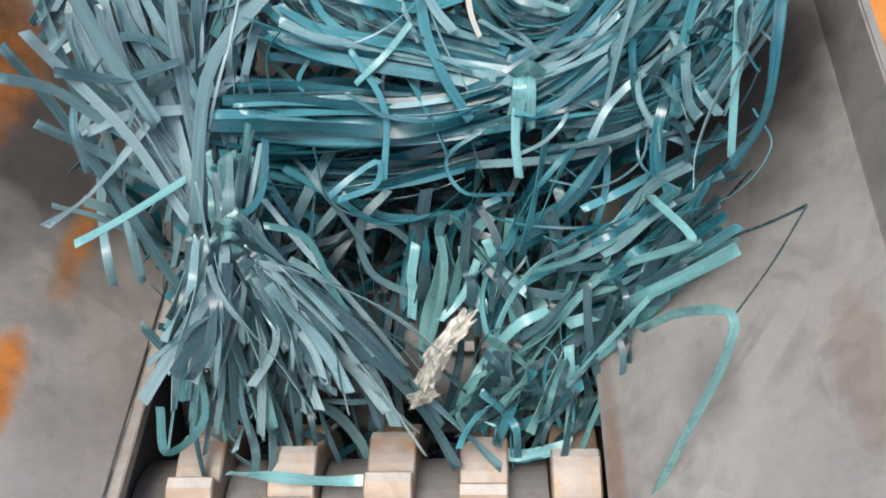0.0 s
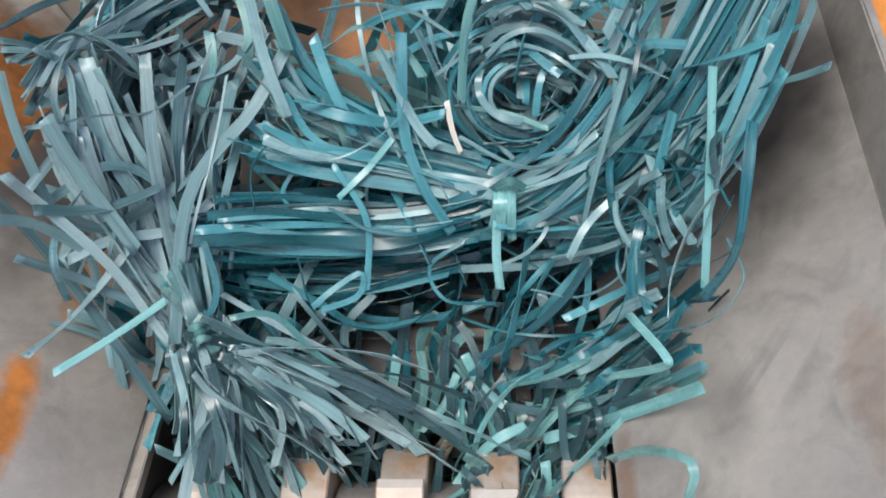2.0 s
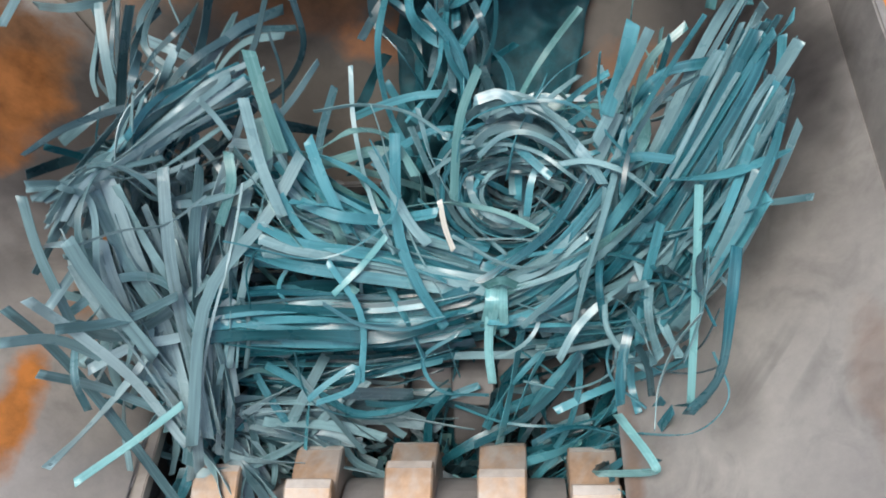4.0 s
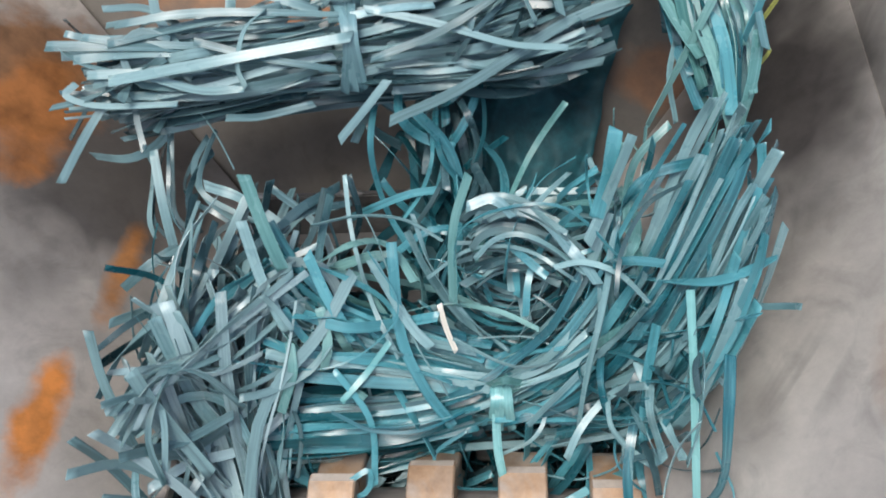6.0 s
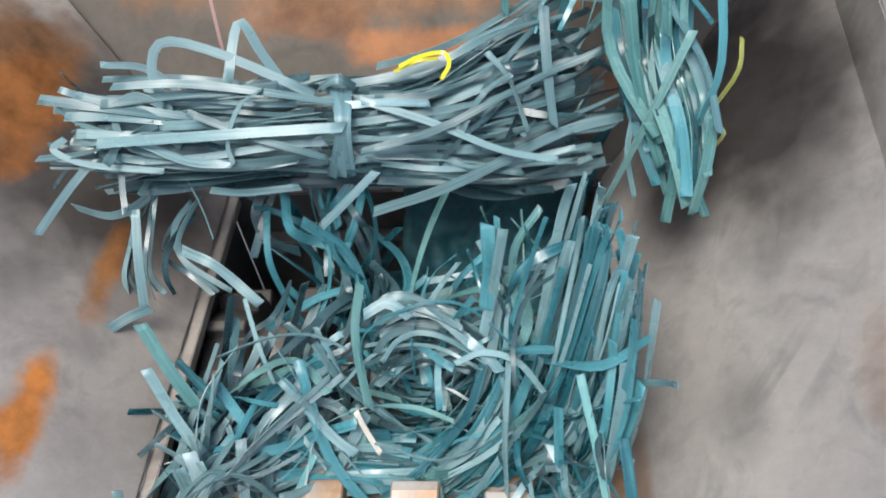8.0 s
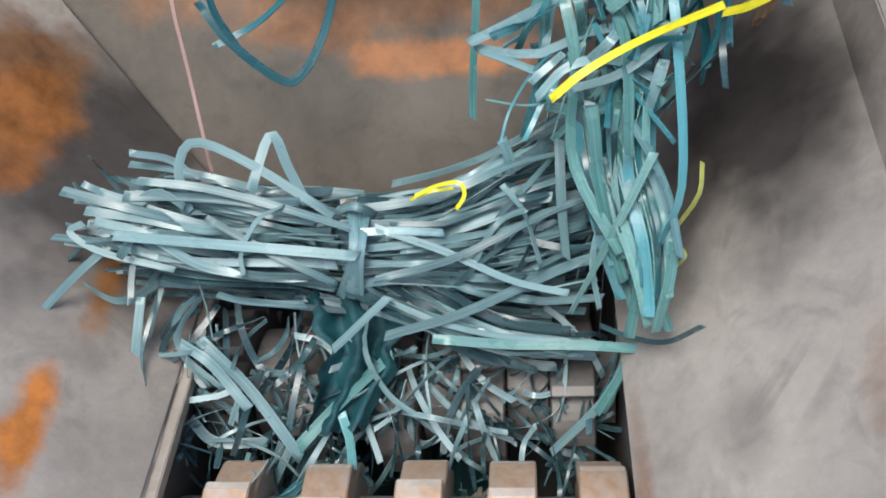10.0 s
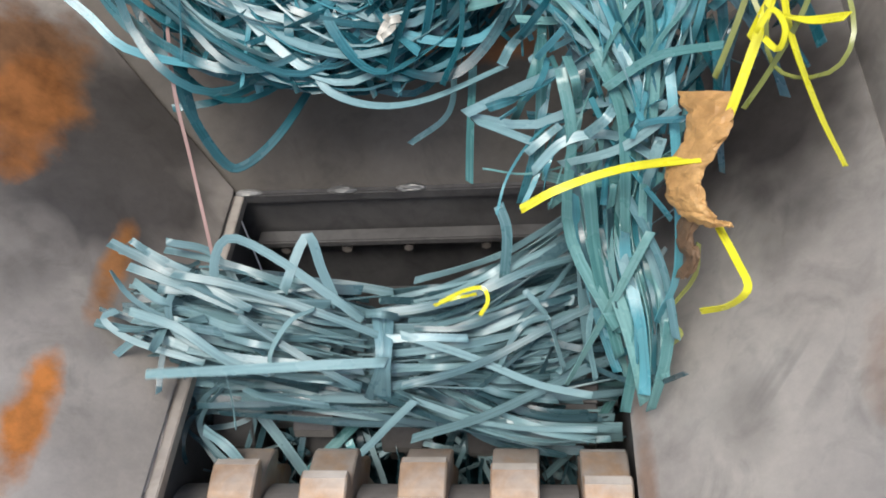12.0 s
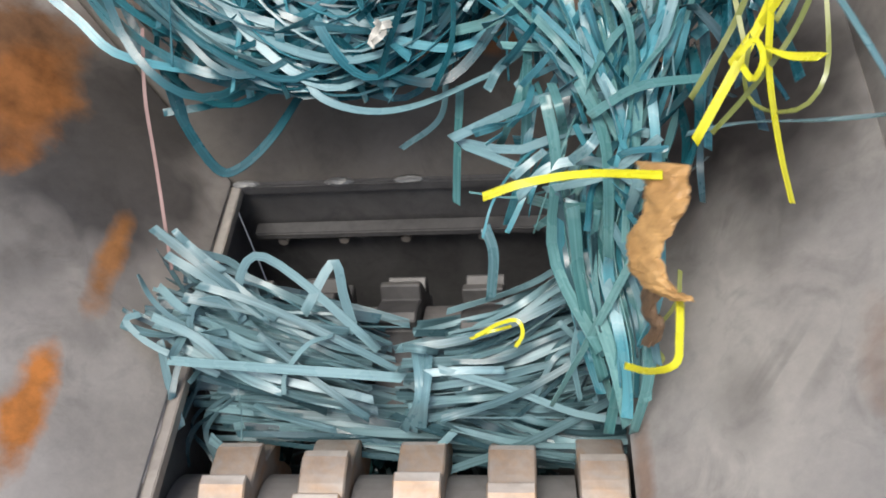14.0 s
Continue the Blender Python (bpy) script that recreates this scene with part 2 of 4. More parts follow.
def hopper():
    # left wall, leaning out at 45 degrees
    a, b = 0.56, 0.10
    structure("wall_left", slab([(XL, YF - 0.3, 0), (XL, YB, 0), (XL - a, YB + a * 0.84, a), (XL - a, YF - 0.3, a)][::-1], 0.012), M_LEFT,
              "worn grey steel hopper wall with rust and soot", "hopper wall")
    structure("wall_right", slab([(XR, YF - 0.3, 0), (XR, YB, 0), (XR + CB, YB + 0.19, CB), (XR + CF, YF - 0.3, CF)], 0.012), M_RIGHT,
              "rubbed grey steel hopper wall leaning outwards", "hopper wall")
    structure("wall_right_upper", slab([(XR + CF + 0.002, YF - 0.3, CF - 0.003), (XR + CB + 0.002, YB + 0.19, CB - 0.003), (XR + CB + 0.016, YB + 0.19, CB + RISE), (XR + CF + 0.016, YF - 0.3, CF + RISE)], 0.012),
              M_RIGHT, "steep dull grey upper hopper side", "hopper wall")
    structure("rim_right", slab([(XR + CF + 0.017, YF - 0.3, CF + RISE + 0.004), (XR + CF + 0.117, YF - 0.3, CF + RISE + 0.004), (XR + CB + 0.117, YB + 0.5, CB + RISE + 0.004), (XR + CB + 0.017, YB + 0.5, CB + RISE + 0.004)], 0.03), M_PAINT, "orange painted steel hopper rim", "rim")
    structure("wall_back", slab([(XL - 0.002, YB, 0), (XR + 0.002, YB, 0), (XR + a, YB + a * 0.84, a), (XL - a, YB + a * 0.84, a)], 0.012), M_BACK,
              "dull brown steel hopper back with rust", "hopper wall")
    structure("wall_front", slab([(XL, YF, 0), (XR, YF, 0), (XR + b, YF - 0.1, b), (XL - b, YF - 0.1, b)][::-1], 0.012), M_LEFT,
              "worn grey steel hopper front", "hopper wall")
    # the chamber under the opening
    d = -0.55
    structure("chamber_left", box((XL - 0.012, YF, d), (XL, YB, -0.003)), M_CHAMBER, "dark oily steel chamber side", "chamber wall")
    structure("chamber_right", box((XR, YF, d), (XR + 0.012, YB, -0.003)), M_CHAMBER, "dark oily steel chamber side", "chamber wall")
    structure("chamber_back", box((XL, YB, d), (XR, YB + 0.012, -0.003)), M_CHAMBER, "dark oily steel chamber back", "chamber wall")
    structure("chamber_front", box((XL, YF - 0.012, d), (XR, YF, -0.003)), M_CHAMBER, "dark oily steel chamber front", "chamber wall")
    structure("chamber_floor", box((XL, YF, d - 0.012), (XR, YB, d)), M_CHAMBER, "dark chamber bottom", "chamber floor")
    structure("edge_strip_left", box((XL - 0.003, YF, -0.012), (XL + 0.02, YB - 0.004, 0.003), 0.0012), M_STRIP, "brown-grey rubbed steel edge strip", "trim")
    for y0, y1 in ((-0.345, -0.26), (-0.235, -0.215), (-0.19, -0.10), (-0.05, -0.02), (0.05, 0.13)):
        n, verts, faces = 24, [], []
        for i in range(n):
            y = y0 + (y1 - y0) * i / (n - 1)
            w = 0.0022 * min(1, 4 * i / n, 4 * (n - 1 - i) / n) * (0.6 + 0.8 * abs(noise.noise((y * 60, 3, 1)))) + 0.0003
            c = XL + 0.006 + 0.0025 * noise.noise((y * 35, 8, 2))
            verts += [(c - w, y, 0.0035), (c, y, 0.0062), (c + w, y, 0.0035)]
        for i in range(n - 1):
            k = i * 3
            faces += [(k, k + 3, k + 4, k + 1), (k + 1, k + 4, k + 5, k + 2)]
        tagged(new("weld_bead", mesh_of("weld_bead", verts, faces, M_TOOTH, True)), "bright chipped bead along the wall's foot", "weld", kind="structure")
    structure("edge_strip_right", box((XR - 0.003, YF, -0.02), (XR + 0.016, YB - 0.15, 0.006), 0.003), M_EDGE, "bright rubbed steel edge strip", "trim")
    structure("edge_strip_back", box((XL + 0.006, YB - 0.006, -0.012), (XR - 0.006, YB + 0.004, 0.004), 0.002), M_CHAMBER, "dark steel edge strip", "trim")
    # unseen plate, added to keep sky light off the hopper's back
    structure("hood_back", box((XL - 0.6, YB + 0.48, 0.555), (XR + 0.6, YB + 0.495, 1.15)), M_BACK, "brown steel hood behind the hopper", "hood")
    for x0, x1 in ((-0.262, -0.225), (-0.14, -0.10), (-0.05, -0.01)):
        bm = bmesh.new()
        bmesh.ops.create_icosphere(bm, subdivisions=3, radius=1)
        for v in bm.verts:
            k = 1 + 0.35 * noise.noise(v.co * 2.5 + Vector((x0 * 50, 0, 0)))
            v.co = ((x0 + x1) / 2 + v.co.x * (x1 - x0) / 2, YB - 0.002 + v.co.y * 0.006 * k, 0.004 + v.co.z * 0.005 * k)
        structure("weld_bead", bm, M_WELD, "rough grey weld bead on the steel edge", "weld")
    structure("ground", box((-15, -15, -0.60), (15, 15, -0.5615), 0), M_GROUND, "grey concrete workshop floor", "floor")
    # ledge bar with bolts on the chamber back
    bar = tagged(new("ledge_bar"), "dark steel ledge bar bolted to the chamber back", "bar")
    bar.location = (0, YB - 0.012, -0.075)
    part("rail", box((XL + 0.022, -0.012, -0.006), (XR - 0.004, 0.010, 0.006)), M_CHAMBER, bar)
    for x in (-0.215, -0.13, -0.045, 0.06, 0.15):
        bm = bmesh.new()
        bmesh.ops.create_cone(bm, cap_ends=True, segments=6, radius1=0.008, radius2=0.007, depth=0.008)
        bmesh.ops.rotate(bm, matrix=Euler((radians(90), 0, 0)).to_matrix(), verts=bm.verts[:])
        bmesh.ops.translate(bm, vec=(x, -0.002, -0.018), verts=bm.verts[:])
        part("bolt", bm, M_EDGE, bar)


# ---- the two cutter shafts ----
R_OUT, R_IN, TEETH = 0.108, 0.088, 11
FRONT_AXIS, BACK_AXIS = (-0.193, -0.13), (0.035, -0.13)


def blade(thick, phase, sense):
    """A toothed cutter disc: each tooth has a worn bright land behind its leading face and slopes down from there."""
    ring = []
    step = 2 * math.pi / TEETH
    for k in range(TEETH):
        a0 = k * step + phase
        ring += [(a0, R_OUT, 1), (a0 + step * 0.2, R_OUT - 0.0006, 2)]
        for j in range(1, 6):
            s = j / 5
            ring.append((a0 + step * (0.2 + 0.77 * s), R_OUT - (R_OUT - R_IN) * s ** 0.85, 0))
    bm = bmesh.new()
    sides = []
    for x in (-thick / 2, thick / 2):
        sides.append([bm.verts.new((x, r * math.sin(-a * sense), r * math.cos(a))) for a, r, _ in ring])
    n = len(ring)
    for i in range(n):
        j = (i + 1) % n
        f = bm.faces.new((sides[0][i], sides[0][j], sides[1][j], sides[1][i]))
        if ring[j][2] == 2:
            f.material_index = 1
    for s in sides:
        c = bm.verts.new((s[0].co.x, 0, 0))
        for i in range(n):
            bm.faces.new((s[i], s[(i + 1) % n], c))
    bmesh.ops.recalc_face_normals(bm, faces=bm.faces[:])
    bmesh.ops.bevel(bm, geom=[e for e in bm.edges if e.calc_face_angle(0) > 0.8], offset=0.0018, segments=1, affect="EDGES")
    return bm


def rotor(name, label, xs, sense, phases, steel):
    r = tagged(new(name), label, "cutter shaft")
    bm = bmesh.new()
    bmesh.ops.create_cone(bm, cap_ends=True, segments=6, radius1=0.055, radius2=0.055, depth=XR - XL - 0.01)
    bmesh.ops.rotate(bm, matrix=Euler((0, radians(90), 0)).to_matrix(), verts=bm.verts[:])
    bmesh.ops.translate(bm, vec=((XL + XR) / 2, 0, 0), verts=bm.verts[:])
    part("shaft", bm, M_CHAMBER, r)
    for x, ph in zip(xs, phases):
        ob = part("blade", blade(0.049, ph, sense), steel, r)
        ob.location.x = x
        bm = bmesh.new()
        bmesh.ops.create_cone(bm, cap_ends=True, segments=40, radius1=0.07, radius2=0.07, depth=0.046)
        bmesh.ops.rotate(bm, matrix=Euler((0, radians(90), 0)).to_matrix(), verts=bm.verts[:])
        sp = part("spacer", bm, M_SPACER, r, "dark steel spacer ring")
        sp.location.x = x - 0.05
    return r


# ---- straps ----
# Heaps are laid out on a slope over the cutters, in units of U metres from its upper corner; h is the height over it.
U = 1 / 1500
SLOPE = (0.014, 0.111, 0.007, 41.0, 5.96, 3.22)
rng = random.Random(7)


def at(x, y, h):
    return np.array(((x - 784) * U * (1 - h), (441 - y) * U * (1 - h), h))


def hill(x, y):
    """How high the heap stands over the slope: it climbs the hopper's sides."""
    return 0.05 + 0.13 * ((x - 720) / 620) ** 2 + 0.06 * (800 - y) / 800 + 0.16 * max(0.0, (x - 1080) / 400) * min(1.2, max(0.0, y / 800))


def spline(ctrl, n):
    """A smooth curve through the control points."""
    p = np.array(ctrl, float)
    p = np.vstack([2 * p[0] - p[1], p, 2 * p[-1] - p[-2]])
    k = len(p) - 3
    out = []
    for s in np.linspace(0, k - 1e-6, n):
        i = int(s)
        t = s - i
        a, b, c, d = p[i:i + 4]
        out.append(0.5 * (2 * b + (c - a) * t + (2 * a - 5 * b + 4 * c - d) * t * t + (3 * b - a - 3 * c + d) * t ** 3))
    return np.array(out)


def ribbon(pts, width, roll0, roll1, thick=0.0008, twist=1.0):
    """A flat strap swept along points: it rolls from roll0 to roll1 and wavers round its run; its ends are cut askew."""
    n = len(pts)
    tan = np.gradient(pts, axis=0)
    tan /= np.linalg.norm(tan, axis=1)[:, None] + 1e-9
    along = np.concatenate([[0.0], np.cumsum(np.linalg.norm(np.diff(pts, axis=0), axis=1))]) + rng.uniform(0, 9)
    drift = rng.uniform(0, 9)
    up = np.array((0.0, 0.0, 1.0))
    skew = [rng.uniform(-0.3, 0.3) * width, rng.uniform(-0.3, 0.3) * width]
    amp, ph, fr = twist * abs(rng.gauss(0, 0.5)), rng.uniform(0, 6.28), rng.uniform(0.4, 1.5)
    verts, faces, runs = [], [], []
    for i in range(n):
        s = np.cross(tan[i], up)
        s /= np.linalg.norm(s) + 1e-9
        u = np.cross(s, tan[i])
        k = i / (n - 1)
        a = roll0 + (roll1 - roll0) * k * k * (3 - 2 * k) + amp * math.sin(ph + 6.28 * fr * k)
        s, u = s * math.cos(a) + u * math.sin(a), u * math.cos(a) - s * math.sin(a)
        e = tan[i] * (skew[0] if i == 0 else skew[1] if i == n - 1 else 0.0)
        c = [pts[i] + (s * width / 2 + e) * p + u * q * thick / 2 for p, q in ((-1, -1), (1, -1), (1, 1), (-1, 1))]
        for j in range(4):
            verts += [tuple(c[j]), tuple(c[(j + 1) % 4])]
            runs += [(along[i], drift + width * (j in (1, 2))), (along[i], drift + width * ((j + 1) % 4 in (1, 2)))]
    for i in range(n - 1):
        for j in range(4):
            o = i * 8 + j * 2
            faces.append((o, o + 1, o + 9, o + 8))
    faces += [(6, 4, 2, 0), tuple((n - 1) * 8 + j for j in (0, 2, 4, 6))]
    return verts, faces, runs


class Heap:
    """A tied or tangled mass of straps that moves as one: an Empty with each strap a part of its own."""

    def __init__(self, name, label, shift=(0, 0), lift=0.0, flat=False):
        self.root = tagged(new(name), label, "strap bundle")
        self.shift, self.lift, self.flat, self.count = shift, lift, flat, 0
        self.rest = {}
        self.hub = self.root

    def put(self, x, y, h):
        x, y = x + self.shift[0], y + self.shift[1]
        return at(x, y, (0.08 if self.flat else hill(x, y)) + self.lift + h)

    def strap(self, ctrl, mat, width=24, h=0.0, hs=None, roll=(0.0, 0.0), n=16, name="strap", wave=0.004):
        """One strap through control points (x, y) at heights h or hs."""
        m = len(ctrl)
        hs = hs or [h] * m
        if name == "strap" and wave > 0.002 and rng.random() < 0.1:
            width = rng.uniform(3, 6)
        base = spline([(x, y, k) for (x, y), k in zip(ctrl, hs)], n)
        ph, fr = rng.uniform(0, 6.28), rng.uniform(0.5, 1.6)
        if wave > 0.002:
            # a slow wander to the sides
            step = np.gradient(base[:, :2], axis=0)
            size = np.linalg.norm(base[-1, :2] - base[0, :2])
            way = rng.gauss(0, 0.012) * size * np.sin(rng.uniform(0, 6.28) + np.linspace(0, rng.uniform(2, 6), n))
            step /= np.linalg.norm(step, axis=1)[:, None] + 1e-9
            base[:, 0] -= step[:, 1] * way
            base[:, 1] += step[:, 0] * way
        pts = np.array([self.put(x, y, k + wave * math.sin(ph + fr * 6.28 * i / n)) for i, (x, y, k) in enumerate(base)])
        v, f, r = ribbon(pts, width * U * 0.9 * (1 - float(np.mean(pts[:, 2]))), *roll, twist=1.0 if wave > 0.002 else 0.35)
        if self.count >= 290 and name == "strap":
            lot = self.rest.setdefault((self.hub.name, mat.name), ([], [], mat, self.hub, []))
            o = len(lot[0])
            lot[0].extend(v)
            lot[4].extend(r)
            lot[1].extend(tuple(o + i for i in q) for q in f)
            return None
        self.count += 1
        ob = new(name, mesh_of(name, v, f, mat, True, r))
        ob.parent = self.hub
        return ob

    def flow(self, n, a, b, mats, h=(0.0, 0.05), cut=0.2, jitter=6, width=(10, 23), curl=0.6, wave=0.003, loose=16, cross=0.16):
        """n straps that run between the guide lines a and b, nearly side by side."""
        for _ in range(n):
            t = rng.random()
            t2 = min(1.1, max(-0.1, t + rng.gauss(0, cross)))
            m = len(a)
            ox, oy, px, py = (rng.gauss(0, loose) for _ in range(4))
            ctrl = []
            for i, (p, q) in enumerate(zip(a, b)):
                k = i / (m - 1)
                w = t * (1 - k) + t2 * k
                ctrl.append((p[0] * (1 - w) + q[0] * w + ox * (1 - k) + px * k + rng.gauss(0, jitter), p[1] * (1 - w) + q[1] * w + oy * (1 - k) + py * k + rng.gauss(0, jitter)))
            full = spline([(x, y, 0) for x, y in ctrl], 24)
            s0, s1 = int(rng.uniform(0, cut) * 23), int((1 - rng.uniform(0, cut)) * 23)
            s1 = max(s1, s0 + 6)
            sub = full[s0:s1 + 1][:: max(1, (s1 - s0) // 4)]
            base = rng.uniform(*h)
            dip = rng.gauss(0, 0.008)
            r0 = rng.gauss(0, curl)
            self.strap([(x, y) for x, y, _ in sub], rng.choice(mats), rng.uniform(*width), hs=[base + dip * i / len(sub) + rng.gauss(0, 0.003) for i in range(len(sub))],
                       roll=(r0, r0 + rng.gauss(0, curl * 0.9)), wave=wave, n=20)

    def mess(self, n, x0, y0, x1, y1, mats, h=(0.0, 0.05), length=(120, 320), lean=None, spread=1.6, width=(10, 22), bend=38):
        """n loose straps strewn in a stretch, running about the way of lean (degrees)."""
        for _ in range(n):
            x, y = rng.uniform(x0, x1), rng.uniform(y0, y1)
            a = rng.uniform(0, 6.28) if lean is None else radians(lean) + rng.gauss(0, spread * 0.3)
            l = rng.uniform(*length) / 2
            dx, dy = math.cos(a), -math.sin(a)
            b = rng.gauss(0, bend * 0.7)
            kink = rng.gauss(0, bend * 0.25)
            ctrl = [(x + dx * l * q + dy * (b * (1 - q * q) + kink * q), y + dy * l * q - dx * (b * (1 - q * q) + kink * q)) for q in (-1, -0.4, 0.35, 1)]
            k = rng.uniform(*h)
            r0 = rng.gauss(0, 0.6)
            self.strap(ctrl, rng.choice(mats), rng.uniform(*width), hs=[k + rng.gauss(0, 0.012) for _ in ctrl], roll=(r0, r0 + rng.gauss(0, 0.9)))

    def loops(self, n, cx, cy, rx, ry, mats, a0=0, a1=360, h=(0.0, 0.05), spread=0.25, width=(16, 26), tilt=0.0):
        """n coils round a centre."""
        for _ in range(n):
            s = 1 + rng.gauss(0, spread)
            ox, oy = rng.gauss(0, rx * 0.12), rng.gauss(0, ry * 0.12)
            b0 = radians(rng.uniform(a0, a0 + (a1 - a0) * 0.4))
            b1 = radians(rng.uniform(a1 - (a1 - a0) * 0.4, a1))
            k = rng.uniform(*h)
            ctrl = [(cx + ox + rx * s * math.cos(q), cy + oy - ry * s * math.sin(q)) for q in np.linspace(b0, b1, 8)]
            r0 = rng.gauss(tilt, 0.6)
            self.strap(ctrl, rng.choice(mats), rng.uniform(*width), hs=[k + rng.gauss(0, 0.006) for _ in ctrl], roll=(r0, r0 + rng.gauss(0, 0.5)), n=26)

    def sheaf(self, ctrl, mat, h=0.0):
        """A strap that carries the next ones, so that they swing together."""
        self.hub = self.root
        self.hub = self.strap(ctrl, mat, 22, h, name="sheaf")
        self.count = 0
        return self.hub

    def close(self):
        """Joins the straps past the count that can be told apart."""
        for v, f, mat, hub, r in self.rest.values():
            ob = new("strap_tangle", mesh_of("strap_tangle", v, f, mat, True, r))
            ob.parent = hub
            tagged(ob, "tangle of loose straps", kind="stuff")
        return self.root


def big_bundle():
    H = Heap("teal_strap_bundle", "tangled teal plastic strapping bundle sinking into the cutters", shift=(36, 4))
    T, A = [M_TEAL], [M_TEAL, M_TEAL, M_PALE]
    # the tied band, the arm up the hopper side, the coil behind
    H.flow(30, [(340, 520), (520, 525), (700, 515), (900, 470)], [(340, 585), (520, 610), (700, 590), (900, 520)], [M_DEEP, M_DEEP, M_TEAL], h=(0.0, 0.03), cut=0.2, width=(9, 20))
    H.flow(50, [(330, 460), (520, 450), (700, 460), (900, 430)], [(340, 520), (520, 530), (700, 515), (900, 475)], T + T + [M_DEEP, M_PALE], h=(0.035, 0.075), cut=0.12, width=(10, 26), curl=0.4, cross=0.25)
    H.flow(120, [(820, 430), (1000, 390), (1140, 250), (1330, -60), (1400, -160)], [(840, 530), (1060, 530), (1240, 430), (1370, 200), (1400, 60)], [M_TEAL, M_TEAL, M_PALE, M_PALE], h=(0.015, 0.08), cut=0.5, loose=30, curl=0.7, width=(10, 25), cross=0.2)
    H.flow(62, [(900, 390), (700, 320), (550, 240), (440, 90)], [(900, 440), (680, 400), (500, 380), (390, 340)], A, h=(0.03, 0.085), cut=0.18, width=(9, 24), cross=0.24)
    H.flow(36, [(760, 430), (880, 400), (1010, 300), (1130, 90)], [(800, 470), (930, 440), (1060, 350), (1230, 120)], A, h=(0.05, 0.09), cut=0.25)
    H.loops(20, 910, 250, 165, 130, [M_TEAL, M_PALE, M_DARK, M_TEAL], 185, 370, h=(-0.02, 0.05), width=(11, 20))
    H.loops(18, 920, 220, 110, 95, [M_TEAL, M_DARK, M_PALE], 120, 400, h=(-0.03, 0.03), width=(9, 17), spread=0.35)
    H.mess(36, 940, 60, 1240, 400, [M_TEAL, M_TEAL, M_PALE, M_SEA], h=(0.0, 0.085), lean=62, length=(180, 420), bend=46, width=(10, 24))
    H.mess(30, 480, 200, 840, 430, [M_TEAL, M_PALE, M_SEA], h=(0.03, 0.09), lean=140, length=(180, 380), bend=44, width=(9, 22))
    H.mess(26, 880, 540, 1180, 760, [M_TEAL, M_DEEP, M_TEAL], h=(0.0, 0.05), lean=30)
    H.mess(18, 880, 60, 1120, 330, [M_TEAL, M_PALE, M_SEA], h=(0.0, 0.06), lean=75, length=(120, 240))
    H.mess(26, 1040, 90, 1300, 440, [M_TEAL, M_PALE, M_TEAL, M_DARK], h=(0.03, 0.1), lean=55, length=(160, 380), bend=34, spread=1.8)
    H.mess(20, 1070, 380, 1230, 560, [M_TEAL, M_PALE, M_DARK], h=(0.05, 0.11), lean=60, length=(100, 240), bend=34, spread=2.4)
    # loose single straps that stand out
    single = lambda c, m, w=24, h=0.09, roll=(0.1, 0.3): H.strap(c, m, w, h, roll=roll, n=14, wave=0.002)
    single([(1250, 225), (1245, 400), (1235, 620)], M_MINT, 18)
    single([(1320, 330), (1310, 430), (1290, 560), (1230, 640)], M_TEAL, 24)
    single([(440, 0), (470, 100), (500, 185)], M_SEA, 26)
    single([(700, 150), (705, 320), (740, 420), (790, 500)], M_TEAL, 22)
    single([(850, 30), (815, 130), (805, 270)], M_SEA, 18)
    single([(590, 440), (640, 390), (685, 335)], M_MINT, 13)
    single([(545, 630), (580, 600), (630, 570), (625, 610), (560, 635)], M_TEAL, 12)
    single([(870, 470), (868, 540), (875, 600)], M_MINT, 18)
    single([(1100, 650), (1165, 730), (1160, 750), (1060, 760)], M_MINT, 18)
    single([(1330, 260), (1400, 250), (1460, 235)], M_PALE, 14, 0.04)
    single([(430, 85), (460, 200), (500, 300)], M_PALE, 22)
    single([(545, 160), (575, 240), (620, 330)], M_TEAL, 22)
    single([(660, 180), (720, 300), (760, 350)], M_PALE, 20)
    # white colour here stands in for a glint on a strap
    single([(780, 270), (790, 320), (805, 360)], M_WHITE, 11)
    single([(1130, -60), (1110, 20), (1080, 110)], M_TEAL, 30)
    single([(1160, -50), (1100, 80), (1060, 160)], M_PALE, 22)
    single([(1180, 300), (1150, 420), (1140, 520)], M_TEAL, 20)
    single([(470, 570), (560, 620), (640, 660), (760, 640)], M_TEAL, 16, 0.04, (0.4, 1.2))
    single([(580, 380), (640, 480), (640, 600)], M_TEAL, 13, 0.09)
    for _ in range(34):
        x, y, r = rng.uniform(480, 1240), rng.uniform(180, 600), rng.uniform(60, 190)
        a, b = rng.uniform(0, 6.28), rng.uniform(1.2, 3.4)
        H.strap([(x + r * math.cos(a + b * q), y + r * 0.7 * math.sin(a + b * q)) for q in (0, 0.33, 0.66, 1)], rng.choice([M_TEAL, M_PALE, M_DEEP]), rng.uniform(3, 9), rng.uniform(0.05, 0.1), roll=(rng.gauss(0, 0.8), rng.gauss(0, 0.8)), n=22, name="wisp")
    # the mass beneath, coloured dark in place of the shade inside the heap
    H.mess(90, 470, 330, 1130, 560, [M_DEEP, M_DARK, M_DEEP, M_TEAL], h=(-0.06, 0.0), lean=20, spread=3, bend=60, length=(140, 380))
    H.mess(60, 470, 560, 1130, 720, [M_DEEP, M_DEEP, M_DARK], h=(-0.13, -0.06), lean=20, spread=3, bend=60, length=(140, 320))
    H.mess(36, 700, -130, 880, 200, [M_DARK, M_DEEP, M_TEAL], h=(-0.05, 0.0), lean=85)
